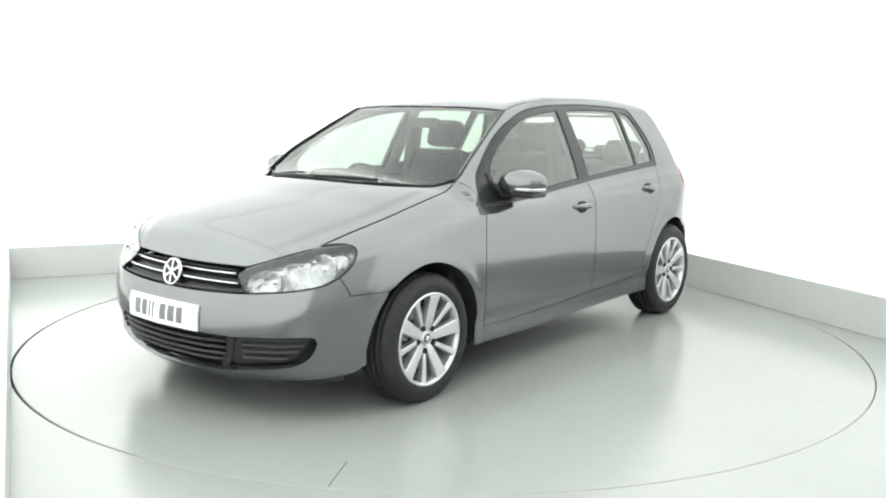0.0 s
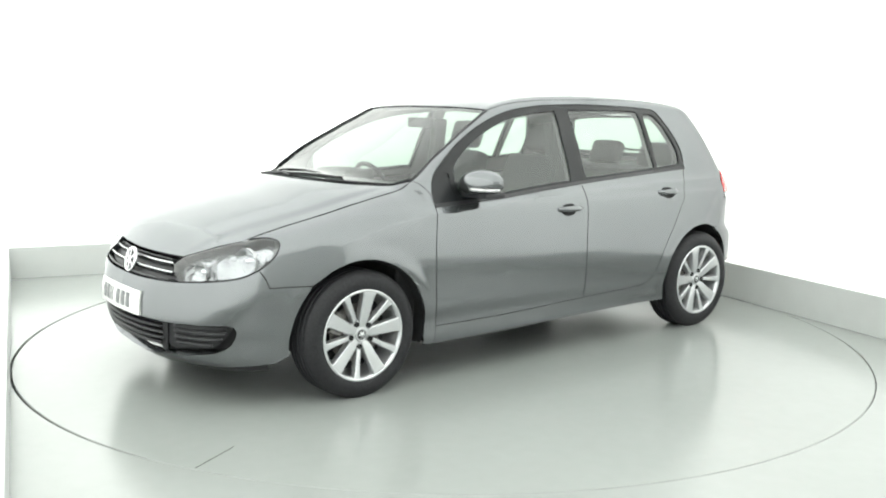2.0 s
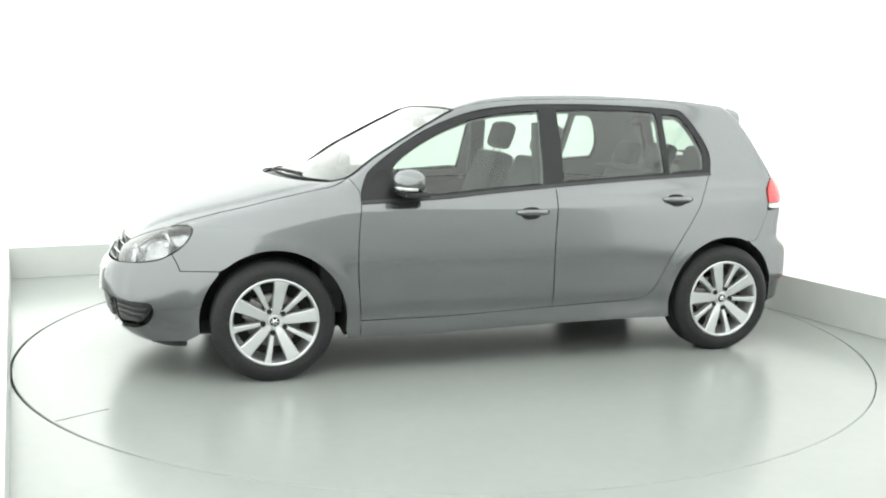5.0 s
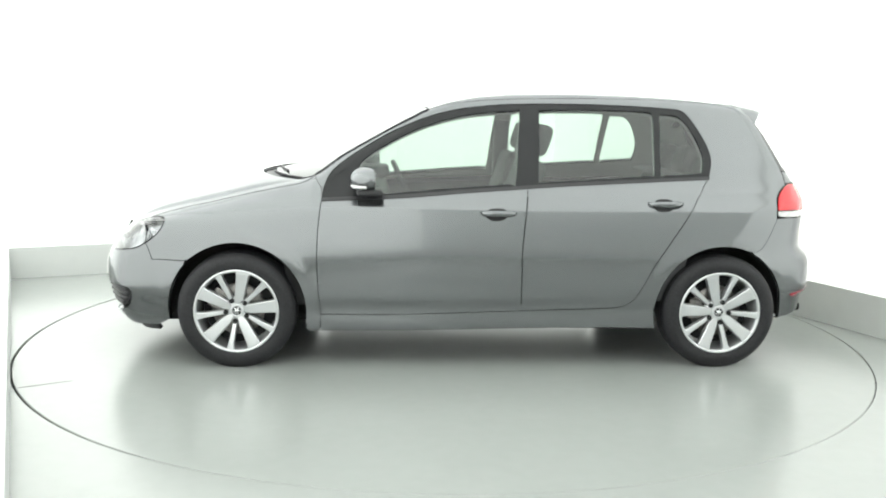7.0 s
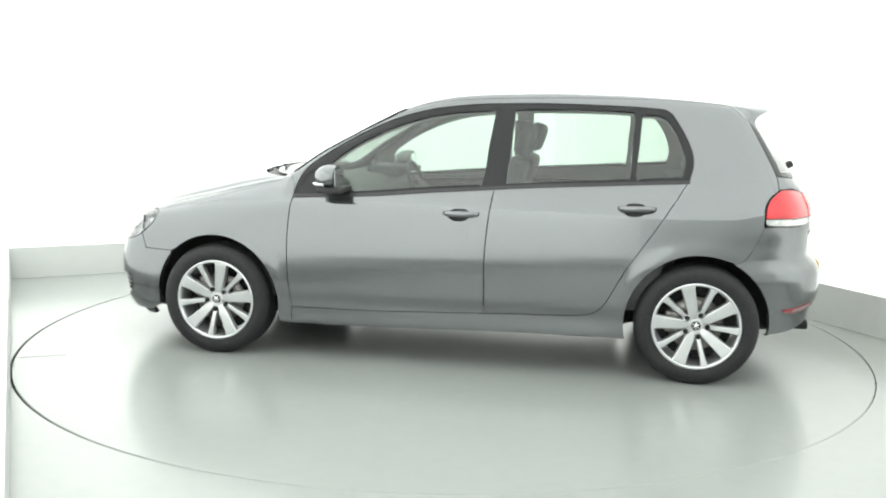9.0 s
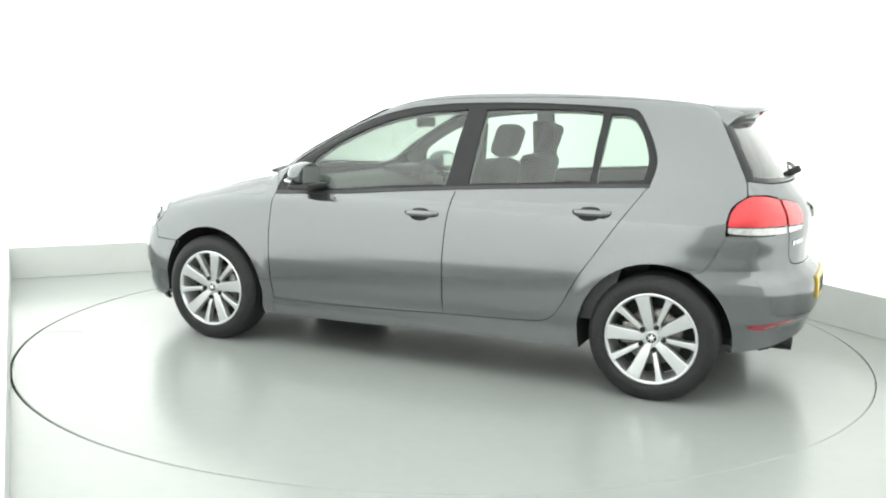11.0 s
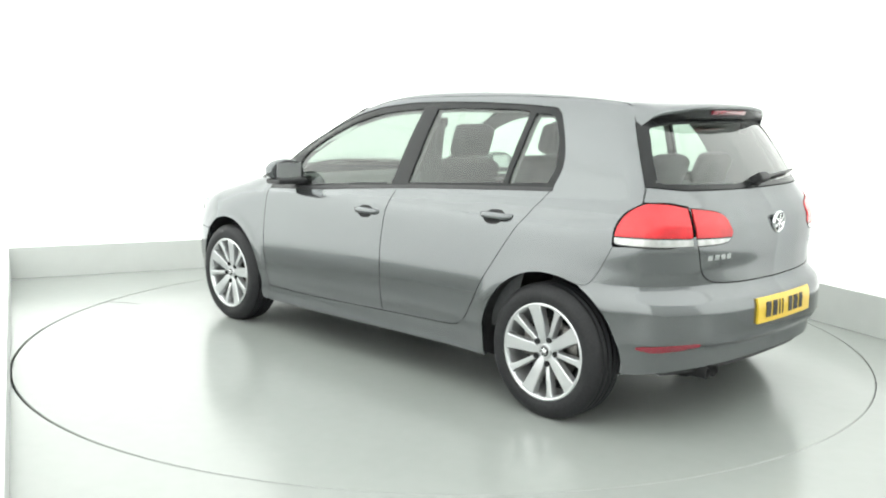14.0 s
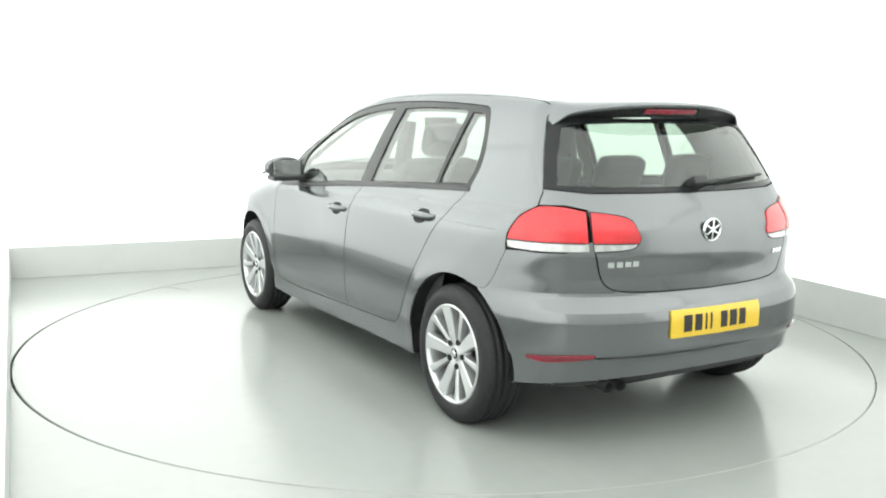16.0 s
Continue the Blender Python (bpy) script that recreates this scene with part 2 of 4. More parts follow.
# ---- materials ----
def mat(name, colour, rough=0.5, metal=0.0, coat=0.0, spec=0.5, grain=0.0, scale=60.0, bump=0.0, bscale=200.0, stain=0.0, emit=None, sheen=0.0, depth=0.002):
    m = bpy.data.materials.new(name)
    m.use_nodes = True
    nt = m.node_tree
    b = nt.nodes["Principled BSDF"]
    b.inputs["Base Color"].default_value = (*colour, 1)
    b.inputs["Roughness"].default_value = rough
    b.inputs["Metallic"].default_value = metal
    b.inputs["Coat Weight"].default_value = coat
    b.inputs["Coat Roughness"].default_value = 0.04
    b.inputs["Specular IOR Level"].default_value = spec
    b.inputs["Sheen Weight"].default_value = sheen
    if emit:
        b.inputs["Emission Color"].default_value = (*emit[:3], 1)
        b.inputs["Emission Strength"].default_value = emit[3]
    co = nt.nodes.new("ShaderNodeTexCoord")
    if grain or stain:
        base = None
        for amount, sc, det in ((grain, scale, 3.0), (stain, 1.3, 5.0)):
            if not amount:
                continue
            n = nt.nodes.new("ShaderNodeTexNoise")
            n.inputs["Scale"].default_value, n.inputs["Detail"].default_value = sc, det
            nt.links.new(co.outputs["Object"], n.inputs["Vector"])
            r = nt.nodes.new("ShaderNodeMapRange")
            r.inputs["From Min"].default_value, r.inputs["From Max"].default_value = 0.3, 0.7
            r.inputs["To Min"].default_value, r.inputs["To Max"].default_value = 1 - amount, 1 + amount
            nt.links.new(n.outputs["Fac"], r.inputs["Value"])
            x = nt.nodes.new("ShaderNodeVectorMath")
            x.operation = "MULTIPLY"
            if base is None:
                x.inputs[0].default_value = colour
            else:
                nt.links.new(base, x.inputs[0])
            nt.links.new(r.outputs["Result"], x.inputs[1])
            base = x.outputs["Vector"]
        nt.links.new(base, b.inputs["Base Color"])
    if bump:
        n = nt.nodes.new("ShaderNodeTexNoise")
        n.inputs["Scale"].default_value, n.inputs["Detail"].default_value = bscale, 3.0
        nt.links.new(co.outputs["Object"], n.inputs["Vector"])
        u = nt.nodes.new("ShaderNodeBump")
        u.inputs["Strength"].default_value, u.inputs["Distance"].default_value = bump, depth
        nt.links.new(n.outputs["Fac"], u.inputs["Height"])
        nt.links.new(u.outputs["Normal"], b.inputs["Normal"])
    return m


def glass(name, tint, gloss=0.09, rough=0.0, power=3.4):
    """Thin glass: lets light through with a tint, mirrors more at a slant."""
    m = bpy.data.materials.new(name)
    m.use_nodes = True
    nt = m.node_tree
    nt.nodes.remove(nt.nodes["Principled BSDF"])
    t, g, mix, lw = (nt.nodes.new("ShaderNode" + k) for k in ("BsdfTransparent", "BsdfGlossy", "MixShader", "LayerWeight"))
    t.inputs["Color"].default_value = (*tint, 1)
    g.inputs["Roughness"].default_value = rough
    lw.inputs["Blend"].default_value = 0.5
    slant = nt.nodes.new("ShaderNodeMath")
    slant.operation = "POWER"
    slant.inputs[1].default_value = power
    add = nt.nodes.new("ShaderNodeMath")
    add.operation = "MULTIPLY_ADD"
    add.inputs[1].default_value, add.inputs[2].default_value = 0.85, gloss
    nt.links.new(lw.outputs["Facing"], slant.inputs[0])
    nt.links.new(slant.outputs[0], add.inputs[0])
    nt.links.new(add.outputs[0], mix.inputs[0])
    nt.links.new(t.outputs[0], mix.inputs[1])
    nt.links.new(g.outputs[0], mix.inputs[2])
    nt.links.new(mix.outputs[0], nt.nodes["Material Output"].inputs["Surface"])
    return m


PAINT = mat("grey_metallic_paint", (0.178, 0.186, 0.192), rough=0.175, metal=0.86, coat=0.75, grain=0.05, scale=420.0, stain=0.02, bump=0.010, bscale=9.0, depth=0.01)
PAINT.node_tree.nodes["Principled BSDF"].inputs["Specular Tint"].default_value = (0.32, 0.33, 0.34, 1)
PAINT.node_tree.nodes["Principled BSDF"].inputs["Coat Roughness"].default_value = 0.03
BLACK = mat("black_plastic", (0.018, 0.018, 0.02), rough=0.45, grain=0.2, bump=0.15, bscale=400.0)
GLOSSBLACK = mat("gloss_black_trim", (0.015, 0.016, 0.017), rough=0.25, spec=0.28)
RUBBER = mat("tyre_rubber", (0.019, 0.019, 0.021), rough=0.6, spec=0.3, grain=0.25, scale=90.0, bump=0.2, bscale=300.0)
ALLOY = mat("silver_alloy", (0.60, 0.61, 0.62), rough=0.30, metal=0.75, coat=0.6, grain=0.04, scale=400.0)
STEEL = mat("brake_steel", (0.22, 0.21, 0.20), rough=0.4, metal=0.9, grain=0.3, scale=50.0)
CHROME = mat("chrome", (0.80, 0.81, 0.82), rough=0.08, metal=1.0, grain=0.02)
DARK = mat("dark_underbody_and_shade", (0.012, 0.012, 0.013), rough=0.8, grain=0.4, scale=20.0)
FABRIC = mat("grey_seat_cloth", (0.066, 0.068, 0.071), rough=0.9, grain=0.25, scale=35.0, bump=0.3, bscale=60.0, sheen=0.2)
TRIM = mat("dark_grey_interior", (0.06, 0.062, 0.064), rough=0.6, grain=0.15, scale=30.0, bump=0.2, bscale=80.0)
SHELF = mat("grey_shelf_cloth", (0.24, 0.243, 0.247), rough=0.85, grain=0.15, scale=30.0, bump=0.2, bscale=80.0)
LIGHTTRIM = mat("pale_grey_headlining", (0.30, 0.30, 0.29), rough=0.85, grain=0.1, bump=0.2)
RED = mat("red_lamp_lens", (0.60, 0.010, 0.018), rough=0.25, coat=0.55, grain=0.20, scale=9.0, bump=0.25, bscale=60.0, depth=0.004)
RED.node_tree.nodes["Principled BSDF"].inputs["Subsurface Weight"].default_value = 0.0
CLEAR = mat("clear_ribbed_lens", (0.52, 0.52, 0.515), rough=0.2, metal=0.5, coat=1.0, grain=0.22, scale=30.0, bump=0.4, bscale=50.0, depth=0.005)
REFLECTOR = mat("lamp_reflector", (0.70, 0.71, 0.72), rough=0.10, metal=1.0, grain=0.04)
SILVER = mat("lamp_housing_silver", (0.38, 0.385, 0.39), rough=0.16, metal=0.97, grain=0.3, scale=20.0, bump=1.0, bscale=26.0, depth=0.02)
MAROON = mat("dark_red_reflector", (0.28, 0.012, 0.03), rough=0.2, coat=1.0, grain=0.15, scale=60.0)
YELLOW = mat("yellow_plate", (0.74, 0.50, 0.03), rough=0.35, coat=0.4, grain=0.03)
WHITEPLATE = mat("white_plate", (0.80, 0.80, 0.78), rough=0.35, coat=0.4, grain=0.03)
INK = mat("plate_black", (0.015, 0.015, 0.016), rough=0.5, grain=0.1)
# Dark plate ink made paler, with the glare on the front plate painted in.
GLAREINK = mat("plate_black_in_glare", (0.16, 0.165, 0.17), rough=0.5, grain=0.1)
GLASS = glass("car_glass", (0.565, 0.645, 0.59), 0.085)
SCREEN = glass("windscreen_glass", (0.50, 0.565, 0.52), 0.07, power=5.0)
LENS = glass("headlamp_lens", (0.93, 0.94, 0.95), 0.06)
# Walls given a glow of their own, to brighten them and the paint's reflections.
WALL = mat("glowing_white_wall", (0.90, 0.905, 0.89), rough=0.6, grain=0.01, scale=3.0, stain=0.008, bump=0.03, bscale=30.0, emit=(0.965, 1.0, 0.965, 1.12))
# The same white wall with its added glow set dimmer.
SIDEWALL = mat("dim_glowing_side_wall", (0.90, 0.905, 0.89), rough=0.6, grain=0.015, scale=2.0, stain=0.03, bump=0.03, bscale=30.0, emit=(0.965, 1.0, 0.965, 0.78))
# For the unseen near wall; its grey is set to tone down reflections.
NEARWALL = mat("grey_unseen_wall", (0.70, 0.71, 0.70), rough=0.6, grain=0.02, scale=6.0, stain=0.03, bump=0.05, bscale=40.0)
CEILING = mat("white_ceiling", (0.85, 0.85, 0.84), rough=0.7, grain=0.01, stain=0.01)
PLINTH = mat("pale_grey_plinth", (0.55, 0.565, 0.55), rough=0.45, grain=0.02, scale=8.0, stain=0.03)
FLOOR = mat("pale_floor_paint", (0.30, 0.316, 0.304), rough=0.21, spec=0.5, grain=0.012, scale=14.0, stain=0.02, bump=0.015, bscale=40.0)
GROOVE = mat("dark_groove", (0.03, 0.033, 0.03), rough=0.8, grain=0.3)
# Glow of the light box added overhead, out of view.
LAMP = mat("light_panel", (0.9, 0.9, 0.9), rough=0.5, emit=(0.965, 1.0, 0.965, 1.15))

# ---- the studio ----
ROOM_H, LEFT, NEAR = 3.1, -2.462, -6.2
DISC = 2.445


def wall_box(name, u0, u1, v0, v1, z0, z1, material, label, bevel=0.0):
    bm = bmesh.new()
    box(bm, u0, u1, v0, v1, z0, z1, bevel, m=Matrix.Rotation(radians(TURN), 4, "Z"))
    return tagged(part(name, bm, material, None, smooth=False), label, "wall", kind="structure")


def studio():
    wall_box("wall_back", LEFT - 0.2, NR + 0.2, NB + 0.002, NB + 0.2, 0, ROOM_H, WALL, "bright white studio wall with added glow")
    wall_box("wall_right", NR + 0.002, NR + 0.2, NEAR, NB + 0.002, 0, ROOM_H, SIDEWALL, "bright white studio side wall with added glow")
    wall_box("wall_left", LEFT - 0.2, LEFT, NEAR, NB + 0.002, 0, ROOM_H, WALL, "bright white studio side wall with added glow")
    # Unseen wall added behind the camera, for what the car's flank mirrors.
    wall_box("wall_near", LEFT - 0.2, NR + 0.2, NEAR - 0.2, NEAR, 0, ROOM_H, NEARWALL, "plain pale grey unseen wall added behind the camera")
    tagged(wall_box("ceiling", LEFT - 0.2, NR + 0.2, NEAR - 0.2, NB + 0.2, ROOM_H, ROOM_H + 0.15, CEILING, "plain white studio ceiling"), category="ceiling")
    tagged(wall_box("plinth_back", LEFT + 0.002, NR - 0.02, NB - 0.02, NB, 0, 0.247, PLINTH, "low pale grey plinth along the back wall", 0.003), category="plinth")
    tagged(wall_box("plinth_right", NR - 0.02, NR, NEAR + 0.02, NB - 0.02, 0, 0.258, PLINTH, "low pale grey plinth along the side wall", 0.003), category="plinth")
    tagged(wall_box("plinth_left", LEFT, LEFT + 0.012, NEAR + 0.02, NB - 0.02, 0, 0.247, PLINTH, "low pale grey plinth along the side wall", 0.003), category="plinth")
    # floor with a round opening for the turntable
    ring = np.array([(math.cos(a), math.sin(a)) for a in np.linspace(0, 2 * math.pi, 181)[:-1]])
    outer = np.array([tuple(room(u, v)[:2]) for u, v in ((LEFT - 0.1, NEAR - 0.1), (NR + 0.1, NEAR - 0.1), (NR + 0.1, NB + 0.1), (LEFT - 0.1, NB + 0.1))])
    v, f = sheet(fine(outer, 0.4), [ring * (DISC + 0.008) + np.array([-0.004, 0.0])], 0.4)
    bm = bmesh.new()
    vs = [bm.verts.new((*p, 0)) for p in v]
    for t in f:
        bm.faces.new([vs[i] for i in t])
    edges = [e for e in bm.edges if e.is_boundary]
    low = bmesh.ops.extrude_edge_only(bm, edges=edges)["geom"]
    bmesh.ops.translate(bm, verts=[g for g in low if isinstance(g, bmesh.types.BMVert)], vec=(0, 0, -0.06))
    bmesh.ops.recalc_face_normals(bm, faces=bm.faces)
    tagged(part("floor", bm, FLOOR, None, smooth=False), "pale grey-green glossy painted studio floor", "floor", kind="structure")
    bm = lathe([(-0.05, 0.0), (-0.05, DISC + 0.05), (-0.09, DISC + 0.05), (-0.09, 0.0)], 120, "z")
    tagged(part("turntable_pit", bm, GROOVE, None, smooth=False), "dark pit under the turntable", "pit", kind="structure")


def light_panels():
    """One large soft light box under the ceiling, unseen, added to light the room."""
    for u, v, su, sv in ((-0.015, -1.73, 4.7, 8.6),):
        t = thing("ceiling_light", "large flat white light box added out of view overhead", "ceiling light", Matrix.Translation(room(u, v, ROOM_H)) @ Matrix.Rotation(radians(TURN), 4, "Z"))
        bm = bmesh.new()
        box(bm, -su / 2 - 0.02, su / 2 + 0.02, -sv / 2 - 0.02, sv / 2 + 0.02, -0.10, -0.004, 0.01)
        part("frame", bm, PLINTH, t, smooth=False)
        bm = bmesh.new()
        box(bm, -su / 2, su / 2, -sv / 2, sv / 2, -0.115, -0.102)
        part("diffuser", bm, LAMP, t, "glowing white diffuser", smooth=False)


def turntable():
    t = thing("turntable", "round pale grey turntable set flush in the floor", "turntable")
    bm = lathe([(-0.045, 0.0), (-0.045, DISC), (-0.004, DISC), (0.0, DISC - 0.004), (0.0, 0.0)], 180, "z")
    part("disc", bm, FLOOR, t, smooth=False)
    bm = bmesh.new()
    box(bm, 2.19, DISC - 0.01, -0.0015, 0.0015, -0.002, 0.0012, m=Matrix.Rotation(radians(28.85), 4, "Z"))
    part("joint", bm, GROOVE, t, "thin dark joint at the edge", smooth=False)
    return t


studio()
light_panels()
TABLE = turntable()


# ---- the car: seams and openings in the body's own coordinates ----
CAR = thing("car", "grey metallic five-door hatchback car parked on the turntable", "car")


def smoothed(pts, n=6, closed=False):
    """Points along a soft curve through pts."""
    p = np.asarray(pts, float)
    q = np.vstack([p[-1], p, p[:2]]) if closed else np.vstack([2 * p[0] - p[1], p, 2 * p[-1] - p[-2]])
    out = []
    for i in range(1, len(q) - 2):
        a, b, c, d = q[i - 1:i + 3]
        for s in np.arange(n) / n:
            out.append(0.5 * (2 * b + (c - a) * s + (2 * a - 5 * b + 4 * c - d) * s * s + (3 * b - a - 3 * c + d) * s ** 3))
    return np.array(out if closed else out + [p[-1]])


def seam(chart, pts, target, n=6, soft=True):
    """A seam given in one chart, in the coordinates of another."""
    p = smoothed(pts, n) if soft else np.asarray(pts, float)
    return p if chart == target else to(target, on(chart, p))


def arc(cx, a0, a1, r=0.362, n=28):
    return np.array([(cx + r * math.cos(radians(a)), HUB + r * math.sin(radians(a))) for a in np.linspace(a0, a1, n)])


J = np.vstack
DLO_TOP = [(0.845, 0.900), (0.838, 0.953), (0.803, 1.028), (0.735, 1.089), (0.588, 1.186), (0.434, 1.268), (0.278, 1.330), (0.125, 1.369), (-0.028, 1.389),
           (-0.18, 1.400), (-0.49, 1.406), (-0.80, 1.400), (-1.04, 1.388), (-1.115, 1.374), (-1.165, 1.315), (-1.225, 1.205), (-1.246, 1.117), (-1.228, 1.029)]
BELT = [(0.845, 0.900), (0.415, 0.921), (0.119, 0.946), (-0.179, 0.968), (-0.477, 0.989), (-0.926, 1.014), (-1.228, 1.029)]
DOOR_FRONT = [(0.845, 0.900), (0.860, 0.782), (0.868, 0.664), (0.868, 0.515), (0.860, 0.394), (0.850, 0.288)]
DOOR_MID = [(-0.240, 0.973), (-0.217, 0.772), (-0.207, 0.624), (-0.207, 0.474), (-0.209, 0.311)]
DOOR_REAR = [(-1.228, 1.029), (-1.124, 0.872), (-1.007, 0.696), (-0.923, 0.570), (-0.850, 0.432), (-0.802, 0.365), (-0.735, 0.333), (-0.609, 0.324)]
SILL = [(0.850, 0.288), (0.407, 0.290), (-0.209, 0.311), (-0.609, 0.324)]
GUTTER = [(0.282, 0.546), (0.1, 0.540), (-0.2, 0.532), (-0.5, 0.527), (-1.0, 0.516), (-1.3, 0.505), (-1.50, 0.493)]
SCREEN_EDGE = [(0.889, 0.672), (0.843, 0.674), (0.684, 0.644), (0.536, 0.607), (0.385, 0.571), (0.282, 0.546)]
BONNET_EDGE = [(0.889, 0.672), (1.05, 0.684), (1.27, 0.684), (1.50, 0.671), (1.66, 0.650), (1.7907, 0.623)]
BONNET_BACK = [(0.889, 0.672), (0.925, 0.645), (0.99, 0.595), (1.11, 0.48), (1.20, 0.30), (1.24, 0.12), (1.245, 0.0)]
SCREEN_BASE = [(0.872, 0.660), (0.96, 0.575), (1.06, 0.45), (1.135, 0.28), (1.165, 0.12), (1.17, 0.0)]
SCREEN_TOP = [(0.282, 0.546), (0.289, 0.389), (0.303, 0.15), (0.306, 0.0)]
LAMP_TOP = [(44.2, 0.763), (38.1, 0.739), (31.8, 0.707), (25.6, 0.676)]
LAMP_OUT = [(44.2, 0.763), (49.5, 0.779), (53.3, 0.778), (55.3, 0.757), (54.0, 0.700), (50.3, 0.645)]
LAMP_LOW = [(50.3, 0.645), (45.8, 0.612), (39.0, 0.592), (32.5, 0.580), (27.6, 0.573)]
LAMP_IN = [(27.6, 0.573), (23.2, 0.641), (25.6, 0.676)]
WING_BUMPER = [(50.3, 0.645), (52.0, 0.605), (54.2, 0.575)]
TAIL_OUT = [(53.2, 0.991), (57.7, 0.951), (60.2, 0.893), (60.8, 0.822)]
HATCH_SIDE = [(56.5, 1.345), (54.6, 1.20), (52.6, 1.06), (52.9, 1.02), (53.2, 0.991)]
BUMPER_SEAM = [(-1.597, 0.810), (-1.545, 0.700), (-1.500, 0.640), (-1.452, 0.634)]


def mirrored(a):
    return np.asarray(a, float) * np.array([1.0, -1.0])


def flipped(a):
    return np.asarray(a, float) * np.array([-1.0, 1.0])


def both_sides(right):
    """The outer panels that a car has on either side."""
    kw = dict(parent=CAR, mirror=right)
    # front wing
    edge = seam("top", BONNET_EDGE, "side")
    lamp = seam("front", LAMP_OUT, "side")
    wb = J([seam("front", WING_BUMPER[:2], "side", soft=False), [(1.735, 0.566), (1.64, 0.567), (1.552, 0.567)]])
    a_base = seam("side", [(0.845, 0.900), (0.850, 0.960)], "side")
    wing = J([DOOR_FRONT[-1:], smoothed(DOOR_FRONT)[::-1][1:], a_base[1:-1], edge, lamp, wb[1:], arc(AXLE, 45.4, 180 + 8)[1:], [(0.921, 0.196), (0.853, 0.196)]])
    panel("front_wing", "side", wing, PAINT, step=0.016, **kw)
    # doors, below the windows
    belt = smoothed(BELT)
    cut = np.argmin(np.abs(belt[:, 0] + 0.24))
    mid = smoothed(DOOR_MID)
    sill = smoothed(SILL)
    low = np.argmin(np.abs(sill[:, 0] + 0.209))
    door1 = J([belt[:cut], mid, sill[1:low][::-1], smoothed(DOOR_FRONT)[::-1][:-1]])
    door2 = J([belt[cut:], smoothed(DOOR_REAR)[1:], sill[low + 1:-1][::-1], mid[::-1][:-1]])
    doors = []
    for name, outline in (("front_door", door1), ("rear_door", door2)):
        doors.append(panel(name, "side", outline, PAINT, gap=0.0028, step=0.015, **kw))
    # roof rail, pillars, rear quarter and sill in one
    rail = J([seam("top", SCREEN_EDGE, "side"), seam("top", GUTTER, "side")[1:]])
    hatch = J([seam("rear", HATCH_SIDE, "side"), seam("rear", TAIL_OUT, "side")[1:]])
    bs = smoothed(BUMPER_SEAM)
    quarter = J([rail, hatch, bs, arc(-AXLE, 116.2, -14)[1:], [(-0.915, 0.216), (-0.70, 0.221), (-0.2, 0.214), (0.4, 0.199), (0.853, 0.196)], sill, smoothed(DOOR_REAR)[::-1][1:], smoothed(DLO_TOP)[::-1][1:], a_base[1:-1]])
    panel("body_side", "side", quarter, PAINT, gap=0.0012, step=0.018, **kw)
    # windows: black surround with three panes
    pane1 = smoothed([(0.640, 0.925), (0.664, 0.99), (0.652, 1.072), (0.56, 1.150), (0.42, 1.229), (0.27, 1.292), (0.12, 1.333), (-0.03, 1.355), (-0.180, 1.366), (-0.212, 1.360), (-0.195, 1.20),
                      (-0.175, 0.99), (-0.13, 0.980), (0.119, 0.962), (0.41, 0.936)], 4, True)
    pane2 = smoothed([(-0.298, 0.998), (-0.308, 1.15), (-0.318, 1.345), (-0.345, 1.372), (-0.62, 1.378), (-0.90, 1.372), (-0.945, 1.345), (-0.938, 1.2), (-0.930, 1.035), (-0.90, 1.030), (-0.60, 1.010), (-0.33, 0.994)], 4, True)
    pane3 = smoothed([(-0.962, 1.037), (-0.974, 1.2), (-0.984, 1.345), (-1.00, 1.357), (-1.085, 1.350), (-1.14, 1.295), (-1.185, 1.205), (-1.205, 1.125), (-1.19, 1.055), (-1.165, 1.047), (-1.0, 1.036)], 4, True)
    tri = smoothed([(0.805, 0.925), (0.798, 0.985), (0.755, 1.030), (0.715, 1.048), (0.695, 1.035), (0.700, 0.98), (0.682, 0.926), (0.72, 0.920)], 3, True)
    outline = J([smoothed(DLO_TOP), belt[::-1][1:-1]])
    surround = panel("window_surround", "side", outline, GLOSSBLACK, CAR, holes=[pane1, pane2, pane3, tri], gap=0.0015, sink=0.004, rim=0.02, mirror=right, label="black window frame and pillar trim")
    strip = J([belt, (belt - np.array([0, 0.016]))[::-1]])
    panel("belt_moulding", "side", strip, BLACK, CAR, gap=0.0, sink=-0.004, rim=0.01, mirror=right, step=0.012, label="black rubber moulding under the windows")
    names = ("front_door_window", "rear_door_window", "quarter_window", "mirror_corner")
    for name, pane, m in zip(names, (pane1, pane2, pane3, tri), (GLASS, GLASS, GLASS, GLOSSBLACK)):
        ob = panel(name, "side", pane, m, CAR, gap=-0.006, sink=0.010, rim=0.0, mirror=right, step=0.05)
        ob.visible_shadow = m is not GLASS
    # inside faces of doors and pillars
    panel("door_card", "side", [(0.80, 0.30), (-1.05, 0.34), (-1.20, 0.93), (-0.2, 0.93), (0.80, 0.88)], TRIM, CAR, gap=0, sink=0.075, rim=0.0, mirror=right, step=0.06, label="dark grey inner door lining")
    inner = J([seam("top", [(0.80, 0.615), (0.5, 0.545), (0.235, 0.48), (-0.5, 0.49), (-1.45, 0.46)], "side"), [(-1.62, 1.05), (-1.60, 0.90), (-1.20, 0.93), (-0.2, 0.94), (0.80, 0.89)]])
    panel("pillar_lining", "side", inner, LIGHTTRIM, CAR, holes=[p for p in (J([pane1]), J([pane2]), J([pane3]))], gap=0, sink=0.045, rim=0.0, mirror=right, step=0.06, label="pale grey inner pillar lining")
    return doors


